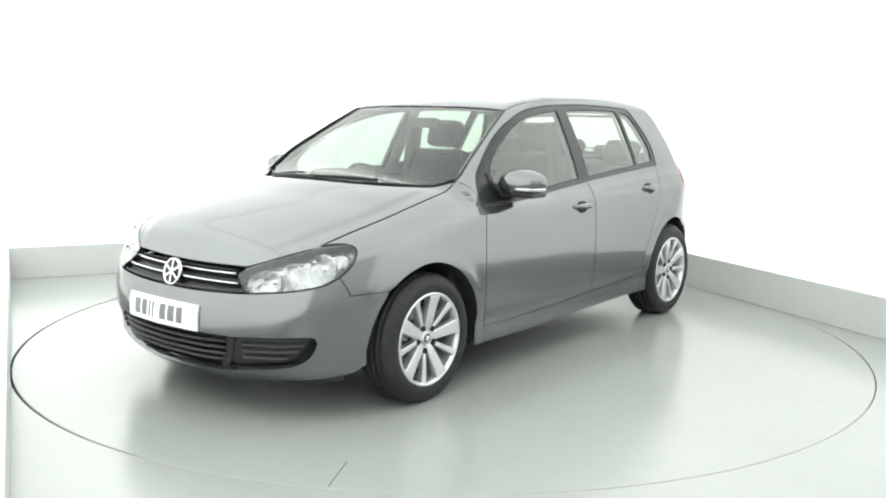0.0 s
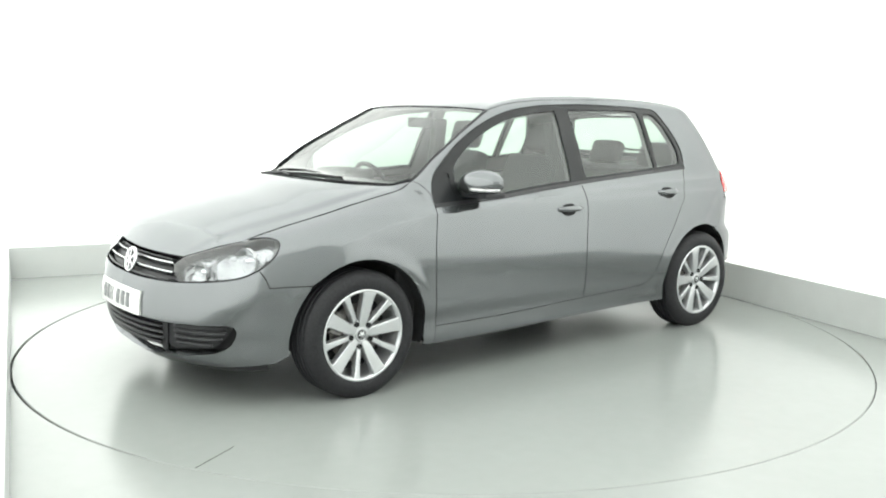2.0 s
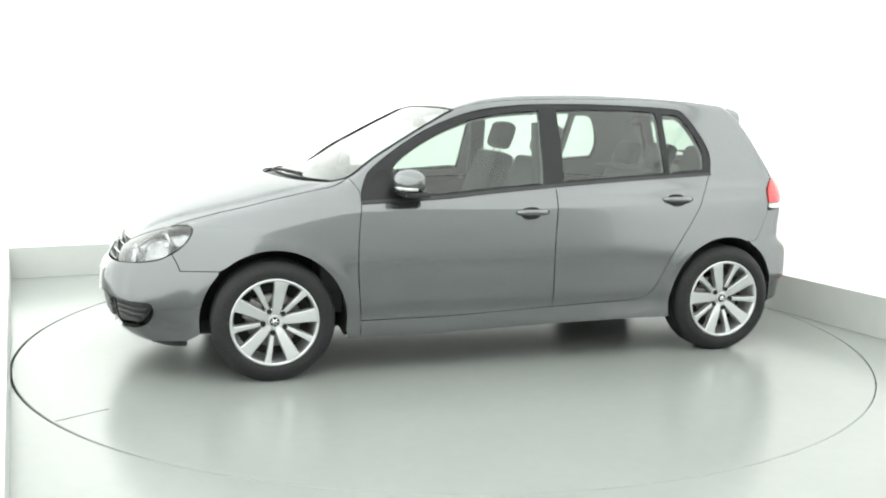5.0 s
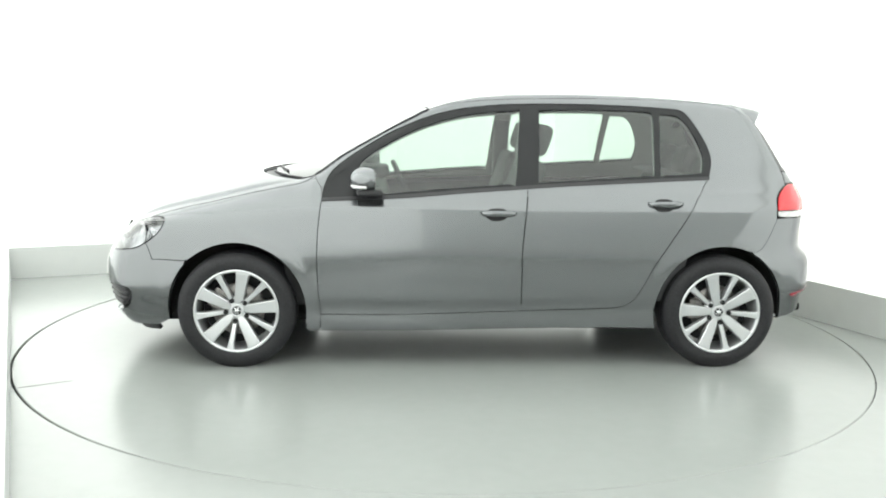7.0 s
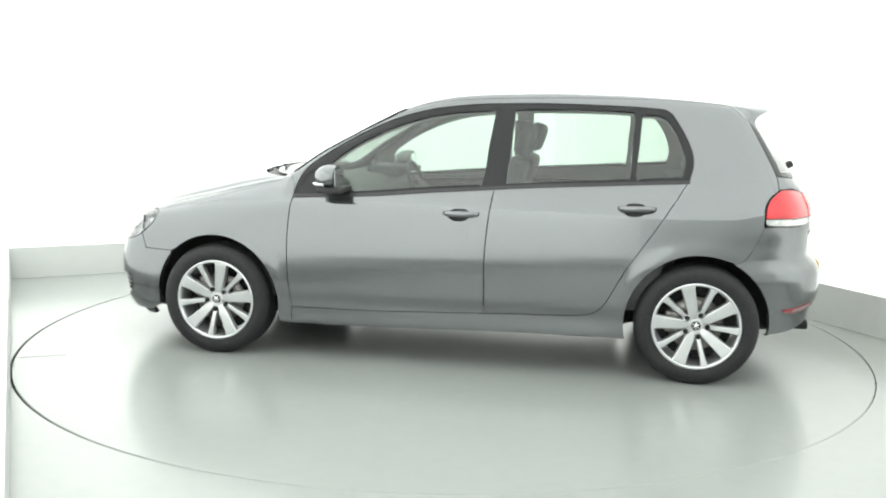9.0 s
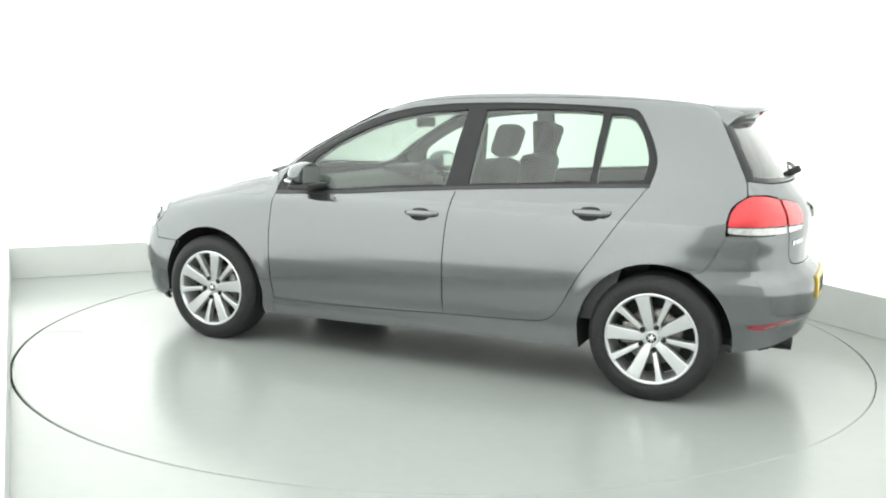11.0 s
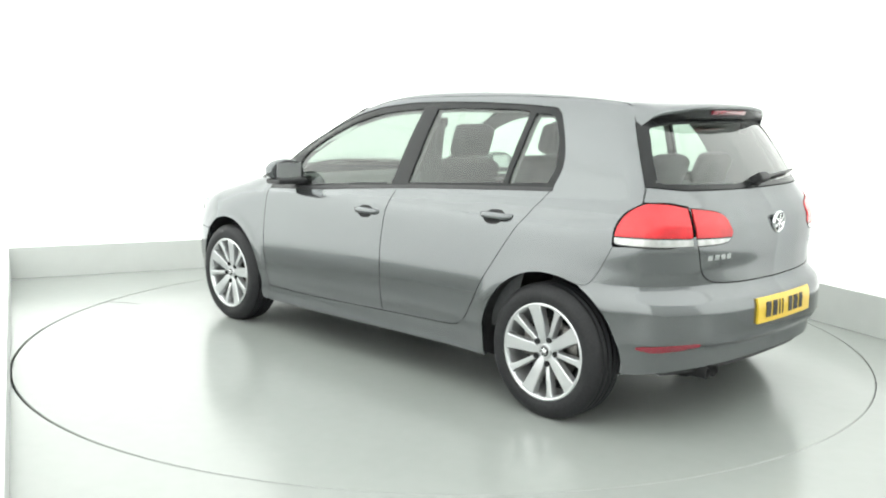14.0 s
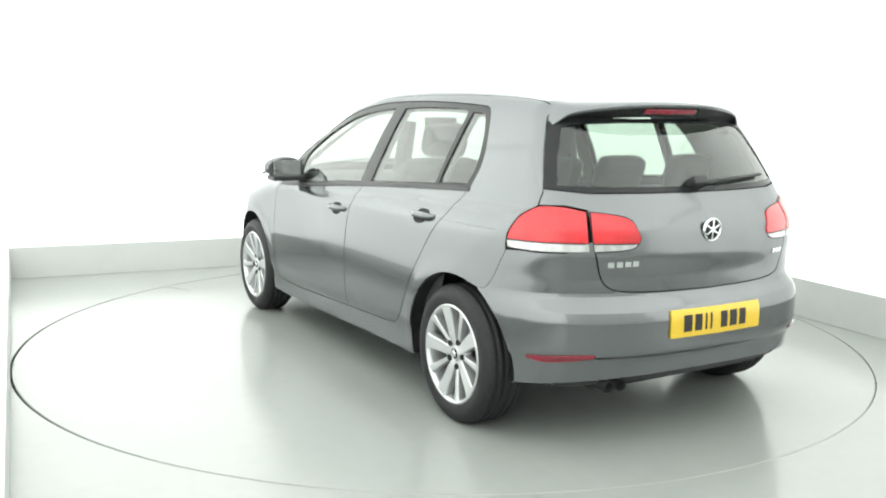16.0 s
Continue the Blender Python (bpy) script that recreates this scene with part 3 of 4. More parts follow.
for right in (False, True):
    DOORS = both_sides(right)
    # door handles: a bar over a dark patch painted as the shade of a bowl
    s = -1 if right else 1
    for door, hx, hz in zip(DOORS, (-0.072, -0.965), (0.826, 0.880)):
        q = on("side", [(hx, hz)])[0]
        bowl = smoothed([(hx + 0.062, hz - 0.005), (hx + 0.04, hz + 0.027), (hx - 0.03, hz + 0.029), (hx - 0.055, hz), (hx - 0.03, hz - 0.027), (hx + 0.02, hz - 0.033), (hx + 0.05, hz - 0.022)], 4, True)
        panel("handle_bowl", "side", bowl, DARK, door, gap=0, sink=-0.002, rim=0.004, mirror=right, step=0.012, label="dark patch painted as shade behind the handle")
        bm = bmesh.new()
        n = 16
        rings = []
        for i in range(n + 1):
            t = i / n * 2 - 1
            x = hx - 0.006 - t * 0.096
            y = on("side", [(x, hz + 0.004)])[0][1] + 0.004 + 0.030 * (1 - abs(t) ** 4)
            h = 0.017 * (1 - 0.45 * abs(t) ** 3)
            rings.append([bm.verts.new((x, s * (y - 0.011 + 0.011 * math.cos(a)), hz + 0.006 + h * math.sin(a))) for a in np.linspace(0, 2 * math.pi, 13)[:-1]])
        for a, b in zip(rings, rings[1:]):
            for k in range(12):
                bm.faces.new((a[k], a[(k + 1) % 12], b[(k + 1) % 12], b[k]))
        bm.faces.new(rings[0])
        bm.faces.new(rings[-1])
        bmesh.ops.recalc_face_normals(bm, faces=bm.faces)
        part("door_handle", bm, PAINT, door, "grey painted pull handle")


# ---- top: bonnet, windscreen, roof ----
def across(pts):
    """A half outline, from the side to the middle line, and its mirror."""
    p = smoothed(pts)
    return J([p, mirrored(p[::-1])[1:]])


lamp_edge = to("top", on("front", smoothed(LAMP_TOP)))
nose = to("top", on("front", smoothed([(25.6, 0.676), (14, 0.672), (5, 0.670), (0, 0.670)])))
half = J([smoothed(BONNET_BACK)[::-1], smoothed(BONNET_EDGE)[1:], lamp_edge[1:], nose[1:]])
panel("bonnet", "top", J([half, mirrored(half[::-1])[1:-1]]), PAINT, CAR, step=0.017)
half = J([smoothed(SCREEN_BASE)[::-1], [(0.884, 0.664)], smoothed(BONNET_BACK)[1:]])
panel("scuttle", "top", J([half, mirrored(half[::-1])[1:-1]]), BLACK, CAR, gap=0.0, sink=0.022, rim=0.0, label="black plastic scuttle under the windscreen")
half = J([smoothed(SCREEN_BASE)[::-1], smoothed(SCREEN_EDGE)[1:], smoothed(SCREEN_TOP)[1:]])
ws = J([half, mirrored(half[::-1])[1:-1]])
panel("windscreen", "top", ws, SCREEN, CAR, gap=0.004, sink=0.006, rim=0.0).visible_shadow = False
panel("windscreen_seal", "top", ws, BLACK, CAR, holes=[shrink(fine(ws, 0.03), 0.007)], gap=0.001, sink=0.008, rim=0.012, label="black windscreen border")
half = J([smoothed(SCREEN_TOP)[::-1], smoothed(GUTTER)[1:], [(-1.515, 0.40), (-1.535, 0.2), (-1.54, 0.0)]])
panel("roof", "top", J([half, mirrored(half[::-1])[1:-1]]), PAINT, CAR, gap=0.0012)
panel("headlining", "top", [(0.26, 0.44), (-1.45, 0.43), (-1.45, -0.43), (0.26, -0.44)], LIGHTTRIM, CAR, gap=0, sink=0.04, rim=0, step=0.08, label="pale grey cloth headlining")

# ---- front end ----
low_half = [(0, 0.560), (8, 0.561), (17, 0.566), (27.6, 0.573)]
seam_side = J([seam("front", WING_BUMPER[:2], "front", soft=False), to("front", on("side", [(1.735, 0.566), (1.64, 0.567), (1.552, 0.567)]))])
arch_side = to("front", on("side", arc(AXLE, 45.4, -9, n=16)))
bottom = [(54, 0.213), (44, 0.197), (34, 0.182), (22, 0.169), (10, 0.163), (0, 0.161)]
half = J([smoothed(low_half), smoothed(LAMP_LOW)[::-1][1:], seam_side[1:], arch_side[1:], smoothed(bottom)])
INTAKE = [(0, 0.392), (12, 0.390), (24, 0.386), (36, 0.394), (42.6, 0.399), (44.2, 0.390), (44.7, 0.370), (44.4, 0.343), (43.2, 0.306), (41.5, 0.282), (38.6, 0.262), (32.0, 0.240), (20, 0.216), (10, 0.204), (0, 0.201)]
intake = J([INTAKE, flipped(INTAKE[::-1])[1:-1]])
BUMPER = panel("front_bumper", "front", J([half, flipped(half[::-1])[1:-1]]), PAINT, CAR, holes=[intake], rim=0.03, step=0.025)
# A dark sheet stands in for the shaded space behind the intake.
panel("intake_backing", "front", intake, DARK, BUMPER, gap=-0.01, sink=0.055, rim=0.0, label="dark sheet standing in for the shaded space behind the lower grille")
lip = J([[(-52, 0.20), (-40, 0.183), (-20, 0.165), (0, 0.160), (20, 0.165), (40, 0.183), (52, 0.20)], [(52, 0.165), (40, 0.145), (20, 0.128), (0, 0.122), (-20, 0.128), (-40, 0.145), (-52, 0.165)]])
panel("front_lip", "front", lip, BLACK, BUMPER, gap=0.0, sink=0.02, rim=0.02, label="black lower lip")


def bar(name, chart, pts, depth, height, material, parent, proud=0.0, label="", mirror=False):
    """A strip along a line on the body: its height on the surface and its depth into it."""
    p = on(chart, smoothed(pts, 5))
    n = normals(p)
    bm = bmesh.new()
    rings = []
    for q, m in zip(p, n):
        q, m = Vector(q), Vector(m)
        up = Vector((0, 0, 1))
        o = q + m * proud
        rings.append([bm.verts.new(v) for v in (o - up * height / 2, o + m * height * 0.18, o + up * height / 2, o + up * height * 0.4 - m * depth, o - up * height * 0.4 - m * depth)])
    for a, b in zip(rings, rings[1:]):
        for k in range(5):
            bm.faces.new((a[k], a[(k + 1) % 5], b[(k + 1) % 5], b[k]))
    bm.faces.new(rings[0])
    bm.faces.new(rings[-1])
    if mirror:
        bmesh.ops.scale(bm, vec=(1, -1, 1), verts=bm.verts)
    bmesh.ops.recalc_face_normals(bm, faces=bm.faces)
    return part(name, bm, material, parent, label)


for z in (0.262, 0.292, 0.322, 0.352):
    w = 21.5 if z > 0.27 else 20
    bar("slat", "front", [(-w, z + 0.003), (-10, z), (0, z - 0.001), (10, z), (w, z + 0.003)], 0.03, 0.011, BLACK, BUMPER, -0.012)
for sgn in (1, -1):
    for z in (0.285, 0.315, 0.345, 0.375):
        end = {0.285: 37.5, 0.315: 40.5, 0.345: 41.8, 0.375: 42.0}[z]
        bar("side_slat", "front", [(sgn * 26, z), (sgn * 33, z + 0.002), (sgn * end, z + 0.006)], 0.02, 0.016, BLACK, BUMPER, -0.018)
    div = smoothed([(sgn * 22.0, 0.392), (sgn * 23.6, 0.39), (sgn * 23.0, 0.30), (sgn * 20.5, 0.222), (sgn * 18.5, 0.22), (sgn * 21, 0.30)], 3, True)
    panel("divider", "front", div, BLACK, BUMPER, gap=0, sink=0.022, rim=0.03, step=0.012)
    cover = smoothed([(sgn * 24.5, 0.375), (sgn * 41.5, 0.388), (sgn * 42.5, 0.35), (sgn * 37.5, 0.275), (sgn * 30, 0.256), (sgn * 22.5, 0.240)], 3, True)
    panel("fog_blank", "front", cover, BLACK, BUMPER, gap=0, sink=0.028, rim=0.02, step=0.02, label="ribbed black blanking grille")

GRILLE_HALF = [(0, 0.668), (8, 0.669), (17, 0.670), (25.4, 0.673), (23.4, 0.641), (27.3, 0.577), (17, 0.570), (8, 0.565), (0, 0.564)]
grille = J([GRILLE_HALF, flipped(GRILLE_HALF[::-1])[1:-1]])
GRILLE = panel("radiator_grille", "front", grille, BLACK, CAR, gap=0.002, sink=0.032, rim=0.0, step=0.02, label="black radiator grille with two chrome strips")
for z0, z1, w in ((0.641, 0.646, 22.6), (0.606, 0.610, 24.2)):
    bar("grille_slat", "front", [(-w, z1), (-12, z0 + 0.002), (0, z0), (12, z0 + 0.002), (w, z1)], 0.025, 0.020, GLOSSBLACK, GRILLE, -0.008)
    bar("chrome_strip", "front", [(-w, z1 + 0.001), (-12, z0 + 0.003), (0, z0 + 0.001), (12, z0 + 0.003), (w, z1 + 0.001)], 0.006, 0.007, CHROME, GRILLE, -0.003, "thin chrome strip")
bar("grille_slat", "front", [(-26, 0.580), (-12, 0.573), (0, 0.571), (12, 0.573), (26, 0.580)], 0.025, 0.014, GLOSSBLACK, GRILLE, -0.010)
bar("grille_slat", "front", [(-22.5, 0.662), (-12, 0.660), (0, 0.659), (12, 0.660), (22.5, 0.662)], 0.025, 0.009, GLOSSBLACK, GRILLE, -0.010)


def emblem(parent, m, r):
    """A round badge: chrome ring on a dark ground, with plain slanting chrome bars."""
    def put(name, bm, material, label=""):
        bmesh.ops.transform(bm, matrix=m, verts=bm.verts)
        return part(name, bm, material, parent, label)
    e = put("badge", lathe([(0.0, 0.0), (0.0, r * 0.97), (0.006, r * 0.97), (0.008, r * 0.8), (0.009, 0.0)], 40, "x"), GLOSSBLACK, "round chrome and black badge")
    ring = lathe([(0.003, r * 0.84), (0.013, r * 0.86), (0.015, r * 0.92), (0.012, r * 0.98), (0.003, r)], 40, "x")
    bmesh.ops.transform(ring, matrix=m, verts=ring.verts)
    part("ring", ring, CHROME, e)
    for a, y0, z0, length in ((0, 0.0, 0.0, 1.6), (60, 0.0, 0.0, 1.6), (-60, 0.0, 0.0, 1.6)):
        bm = bmesh.new()
        box(bm, 0.006, 0.014, -r * 0.075, r * 0.075, -r * length / 2, r * length / 2, 0.001, m=m @ pose(0, y0 * r, z0 * r, a, 0, 0))
        part("bar", bm, CHROME, e)


emblem(CAR, Matrix.Translation(Vector(on("front", [(0.0, 0.616)])[0]) + Vector((0.004, 0, 0))) @ pose(0, 0, 0, 0, -14, 0), 0.063)


def plate(chart, z, material, ink, label):
    """A number plate bent along the bumper, its writing as plain bars."""
    r = abs(on(chart, [(0.0, z)])[0][0]) - 1.15
    deg = lambda y: math.degrees(math.atan2(y / WIDE, r))
    quad = lambda y0, y1, z0, z1: [(deg(y), z0) for y in np.linspace(y0, y1, 9)] + [(deg(y), z1) for y in np.linspace(y1, y0, 9)]
    p = panel("number_plate", chart, quad(-0.262, 0.262, z - 0.0555, z + 0.0555), material, CAR, gap=0, sink=-0.010, rim=0.009, step=0.03, label=label)
    s = 1 if chart == "rear" else -1
    y = 0.20
    for cw, gapw in ((0.050, 0.012), (0.044, 0.014), (0.014, 0.014), (0.014, 0.045), (0.044, 0.012), (0.048, 0.012), (0.044, 0.0)):
        panel("bar", chart, quad(s * y, s * (y - cw), z - 0.036, z + 0.036), ink, p, gap=0.003, sink=-0.0125, rim=0.002, step=0.05)
        y -= cw + gapw
    return p


def bowl_mesh(r):
    """A faceted reflector bowl."""
    bm = bmesh.new()
    rows = [(0.006, 1.0), (-0.004, 0.90), (-0.018, 0.72), (-0.030, 0.48), (-0.037, 0.22), (-0.038, 0.05)]
    rings = [[bm.verts.new((d + 0.004 * ((i + j) % 2) * (0 < j < 5), k * r * math.cos(2 * math.pi * i / 14), k * r * math.sin(2 * math.pi * i / 14))) for i in range(14)] for j, (d, k) in enumerate(rows)]
    for a, b in zip(rings, rings[1:]):
        for i in range(14):
            bm.faces.new((a[i], a[(i + 1) % 14], b[(i + 1) % 14], b[i]))
    bmesh.ops.recalc_face_normals(bm, faces=bm.faces)
    for f in bm.faces:
        if f.normal.x < 0:
            f.normal_flip()
    return bm


def headlamp(right):
    s = -1 if right else 1
    out = J([smoothed(LAMP_TOP)[::-1], smoothed(LAMP_OUT)[1:], smoothed(LAMP_LOW)[1:], [(23.4, 0.641)]])
    lens = panel("headlight", "front", out, LENS, CAR, gap=0.004, sink=0.0, rim=0.0, step=0.02, mirror=right, label="clear headlamp with two bright reflectors")
    lens.visible_shadow = False
    panel("housing", "front", out, SILVER, lens, gap=0.001, sink=0.040, rim=0.0, step=0.02, mirror=right, label="silver-grey lamp housing")
    panel("surround", "front", out, GLOSSBLACK, lens, holes=[shrink(fine(out * np.array([0.0157, 1]), 0.012), 0.006) / np.array([0.0157, 1])], gap=0.001, sink=0.002, rim=0.04, step=0.02, mirror=right, label="black lamp edge")
    for phi, z, r, mt in ((46.5, 0.692, 0.060, REFLECTOR), (33.5, 0.636, 0.046, REFLECTOR)):
        p = on("front", [(phi, z)])[0]
        n = normals(p[None])[0]
        d = Vector((n[0] + 0.6, n[1] * 0.7, 0)).normalized()
        m = Matrix.Translation(Vector(p) - Vector(n) * 0.026) @ d.to_track_quat("X", "Z").to_matrix().to_4x4()
        bowl = bowl_mesh(r)
        bulb = lathe([(-0.035, 0.012), (-0.006, 0.012), (0.0, 0.008), (0.002, 0.0)], 16, "x")
        rim = lathe([(0.004, r * 0.985), (0.008, r), (0.006, r * 1.03), (-0.004, r * 1.04)], 32, "x")
        for nm, bm, material in (("reflector", bowl, mt), ("bulb_cap", bulb, CHROME), ("bezel", rim, SILVER)):
            bmesh.ops.transform(bm, matrix=m, verts=bm.verts)
            if right:
                bmesh.ops.scale(bm, vec=(1, -1, 1), verts=bm.verts)
                bmesh.ops.reverse_faces(bm, faces=bm.faces)
            part(nm, bm, material, lens)


headlamp(False)
headlamp(True)
plate("front", 0.447, WHITEPLATE, GLAREINK, "white front number plate with plain bars paled by painted glare")

# ---- rear end ----
half = J([[(0, 1.345), (20, 1.345), (45, 1.345)], smoothed(HATCH_SIDE)[:13], [(40, 1.043), (20, 1.041), (0, 1.040)]])
rear_pane = J([half, flipped(half[::-1])[1:-1]])
RG = smoothed([(0, 1.332), (30, 1.330), (49.0, 1.312), (50.5, 1.25), (49.0, 1.10), (46.5, 1.072), (20, 1.064), (0, 1.062)], 4)
hole = J([RG, flipped(RG[::-1])[1:-1]])
panel("rear_window_border", "rear", rear_pane, GLOSSBLACK, CAR, holes=[hole], gap=0.002, sink=0.003, rim=0.014, label="black glazed border of the rear window")
panel("rear_window", "rear", hole, GLASS, CAR, gap=-0.006, sink=0.006, rim=0, step=0.05).visible_shadow = False
INNER_LAMP = [(39.7, 0.973), (35.5, 0.967), (30.5, 0.955), (27.5, 0.935), (25.8, 0.89), (25.2, 0.862), (27.0, 0.828), (30.0, 0.818), (34.0, 0.815), (38.2, 0.813)]
OUTER_LAMP = [(40.3, 0.974), (45.7, 0.990), (50.5, 0.994), (53.2, 0.988), (57.4, 0.951), (59.9, 0.893), (60.4, 0.828), (58, 0.816), (50.4, 0.811), (44, 0.811), (38.8, 0.813)]
hatch_low = [(38.5, 0.86), (37.6, 0.800), (36.4, 0.72), (34.6, 0.675), (30.5, 0.652), (20, 0.642), (0, 0.638)]
half = J([[(0, 1.040), (20, 1.041), (40, 1.043)], smoothed(HATCH_SIDE)[12:], [(46, 0.992), (40.2, 0.975)], smoothed(hatch_low)])
il = smoothed(INNER_LAMP, 3)
panel("tailgate", "rear", J([half, flipped(half[::-1])[1:-1]]), PAINT, CAR, holes=[il, flipped(il)], gap=0.0045, step=0.02)
# Dark backing strip added so that the tailgate gap stays dark.
backing_strip = J([np.array(hatch_low) + np.array([2.0, -0.03]), (np.array(hatch_low) + np.array([-3.0, 0.03]))[::-1]])
for sg in (np.array([1.0, 1.0]), np.array([-1.0, 1.0])):
    panel("boot_seal", "rear", backing_strip * sg, DARK, CAR, gap=0, sink=0.022, rim=0.0, step=0.03, label="dark backing strip added behind the tailgate gap")
for right in (False, True):
    sg = np.array([-1.0 if right else 1.0, 1.0])
    ol = smoothed(OUTER_LAMP, 3)
    lamp = panel("tail_light", "rear", ol * sg, GLOSSBLACK, CAR, gap=0.001, sink=0.004, rim=0.02, step=0.02, label="red and clear tail lamp with a black edge")
    lamp2 = panel("hatch_light", "rear", il * sg, GLOSSBLACK, CAR, gap=0.0, sink=0.004, rim=0.02, step=0.02, label="red and clear lamp on the tailgate")
    for body_, loop, up, z in ((lamp, ol, True, 0.0), (lamp2, il, True, 0.0)):
        lo = shrink(fine(loop * np.array([0.0157, 1]), 0.01), 0.0055) / np.array([0.0157, 1])
        split = lambda x: 0.846 + 0.0002 * (x - 25)
        upper = np.array([(a, max(b, split(a) + 0.003)) for a, b in lo])
        lower = np.array([(a, min(b, split(a) - 0.003)) for a, b in lo])
        panel("red_lens", "rear", upper * sg, RED, body_, gap=0.0, sink=-0.004, rim=0.012, step=0.02, label="glossy red lens")
        panel("clear_lens", "rear", lower * sg, CLEAR, body_, gap=0.0, sink=-0.003, rim=0.012, step=0.02, label="clear white lens")
seam_r = to("rear", on("side", smoothed(BUMPER_SEAM)))
arch_r = to("rear", on("side", arc(-AXLE, 116.2, 187, n=20)))
half = J([smoothed(hatch_low)[::-1], [(45, 0.811), (50.4, 0.809), (56, 0.813)], seam_r, arch_r[1:], [(58, 0.262), (50, 0.274), (40, 0.288), (30, 0.298), (15, 0.305), (0, 0.307)]])
RB = panel("rear_bumper", "rear", J([half, flipped(half[::-1])[1:-1]]), PAINT, CAR, gap=0.001, rim=0.02, step=0.015)
for sgn in (1, -1):
    fog = smoothed([(sgn * 53.5, 0.392), (sgn * 45, 0.404), (sgn * 37, 0.408), (sgn * 39, 0.388), (sgn * 45, 0.374), (sgn * 50, 0.372)], 4, True)
    panel("rear_reflector", "rear", fog, MAROON, RB, gap=0, sink=-0.004, rim=0.01, step=0.012, label="slim red reflector in the bumper")
# Black strip below the rear bumper, standing in for the shade there.
val = [(-50, 0.285), (-30, 0.305), (0, 0.315), (30, 0.305), (50, 0.285), (46, 0.25), (30, 0.262), (0, 0.268), (-30, 0.262), (-46, 0.25)]
panel("valance", "rear", val, BLACK, RB, gap=0, sink=0.03, rim=0.02, label="black strip standing in for shade under the bumper")
plate("rear", 0.516, YELLOW, INK, "yellow rear number plate with plain dark bars")
emblem(CAR, Matrix.Translation(Vector(on("rear", [(0.0, 0.888)])[0]) + Vector((0.002, 0, 0))) @ pose(0, 0, 0, 0, 3, 180), 0.050)
for k, phi in enumerate((33.6, 31.2, 28.9, 26.7)):
    z = 0.763 + 0.001 * k
    panel("letter_bar", "rear", [(phi - 0.85, z - 0.011), (phi + 0.85, z - 0.011), (phi + 0.85, z + 0.011), (phi - 0.85, z + 0.011)], CHROME, CAR, gap=0, sink=-0.003, rim=0.003, step=0.02, label="small chrome lettering bar")
for k, phi in enumerate((-34.5, -32.5, -30.5)):
    panel("letter_bar", "rear", [(phi - 0.7, 0.755), (phi + 0.7, 0.755), (phi + 0.7, 0.775), (phi - 0.7, 0.775)], CHROME, CAR, gap=0, sink=-0.003, rim=0.003, step=0.02, label="small chrome lettering bar")


def roof_spoiler():
    """The lip over the rear window, with a high brake light under it."""
    ys = np.linspace(-0.565, 0.565, 41)
    shells = ([], [])
    for y in ys:
        e = abs(y) / 0.565
        x0 = -1.46
        z0 = on("top", [(x0, min(abs(y) / WIDE, 0.485))])[0][2] - max(0, abs(y) - 0.50) * 0.75
        x1 = -1.690 + 0.155 * e ** 2.8
        z1 = z0 - 0.020 - 0.022 * e ** 3
        low = z1 - 0.060 + 0.012 * e ** 2
        shells[0].append([(x0, z0 - 0.03), (x0, z0 + 0.003), (x0 * 0.6 + x1 * 0.4, z0 * 0.60 + z1 * 0.40 + 0.007), (x0 * 0.25 + x1 * 0.75, z0 * 0.2 + z1 * 0.8 + 0.007),
                          (x1 + 0.010, z1 + 0.002), (x1, z1 - 0.006), (x1 + 0.006, z1 - 0.016), (x0 - 0.02, z1 - 0.03)])
        shells[1].append([(x1 + 0.010, z1 - 0.014), (x1 + 0.022, z1 - 0.022), (x1 + 0.062, low + 0.012), (x1 + 0.075, low), (x1 + 0.12, low), (x1 + 0.12, z1 - 0.018)])

    def skin(rows, name, material, parent, label=""):
        bm = bmesh.new()
        rings = [[bm.verts.new((px, y, pz)) for px, pz in row] for y, row in zip(ys, rows)]
        m = len(rings[0])
        for a, b in zip(rings, rings[1:]):
            for k in range(m):
                bm.faces.new((a[k], a[(k + 1) % m], b[(k + 1) % m], b[k]))
        bm.faces.new(rings[0])
        bm.faces.new(rings[-1])
        bmesh.ops.recalc_face_normals(bm, faces=bm.faces)
        for e in bm.edges:
            if len(e.link_faces) == 2 and e.calc_face_angle(0) > 0.7:
                e.smooth = False
        return part(name, bm, material, parent, label)
    sp = skin(shells[0], "roof_spoiler", PAINT, CAR)
    skin(shells[1], "spoiler_underside", GLOSSBLACK, sp, "black underside of the spoiler")
    p = shells[1][20]
    bm = bmesh.new()
    box(bm, -0.006, 0.006, -0.15, 0.15, -0.012, 0.012, 0.004, m=Matrix.Translation((p[1][0] * 0.55 + p[2][0] * 0.45 - 0.004, 0, p[1][1] * 0.55 + p[2][1] * 0.45)) @ pose(0, 0, 0, 0, -38, 0))
    part("brake_light", bm, MAROON, sp, "long red high-level brake light")


roof_spoiler()


def rear_wiper():
    p = on("rear", [(0, 1.068), (-12, 1.075), (-26, 1.083), (-38, 1.088)])
    n = normals(p)
    q = p + n * 0.018
    w = part("rear_wiper", curve_tube([tuple(v) for v in smoothed(q[:4], 5)], 0.007), BLACK, CAR, "black rear wiper arm resting on the glass")
    bm = bmesh.new()
    box(bm, -0.03, 0.03, -0.05, 0.035, -0.018, 0.02, 0.008, m=Matrix.Translation(Vector(q[0])) @ pose(0, 0, 0, 0, 30, 0))
    part("pivot", bm, BLACK, w)
    b = p[1:] + n[1:] * 0.008
    part("blade", curve_tube([tuple(v) for v in smoothed(b, 5)], 0.005), BLACK, w)


rear_wiper()


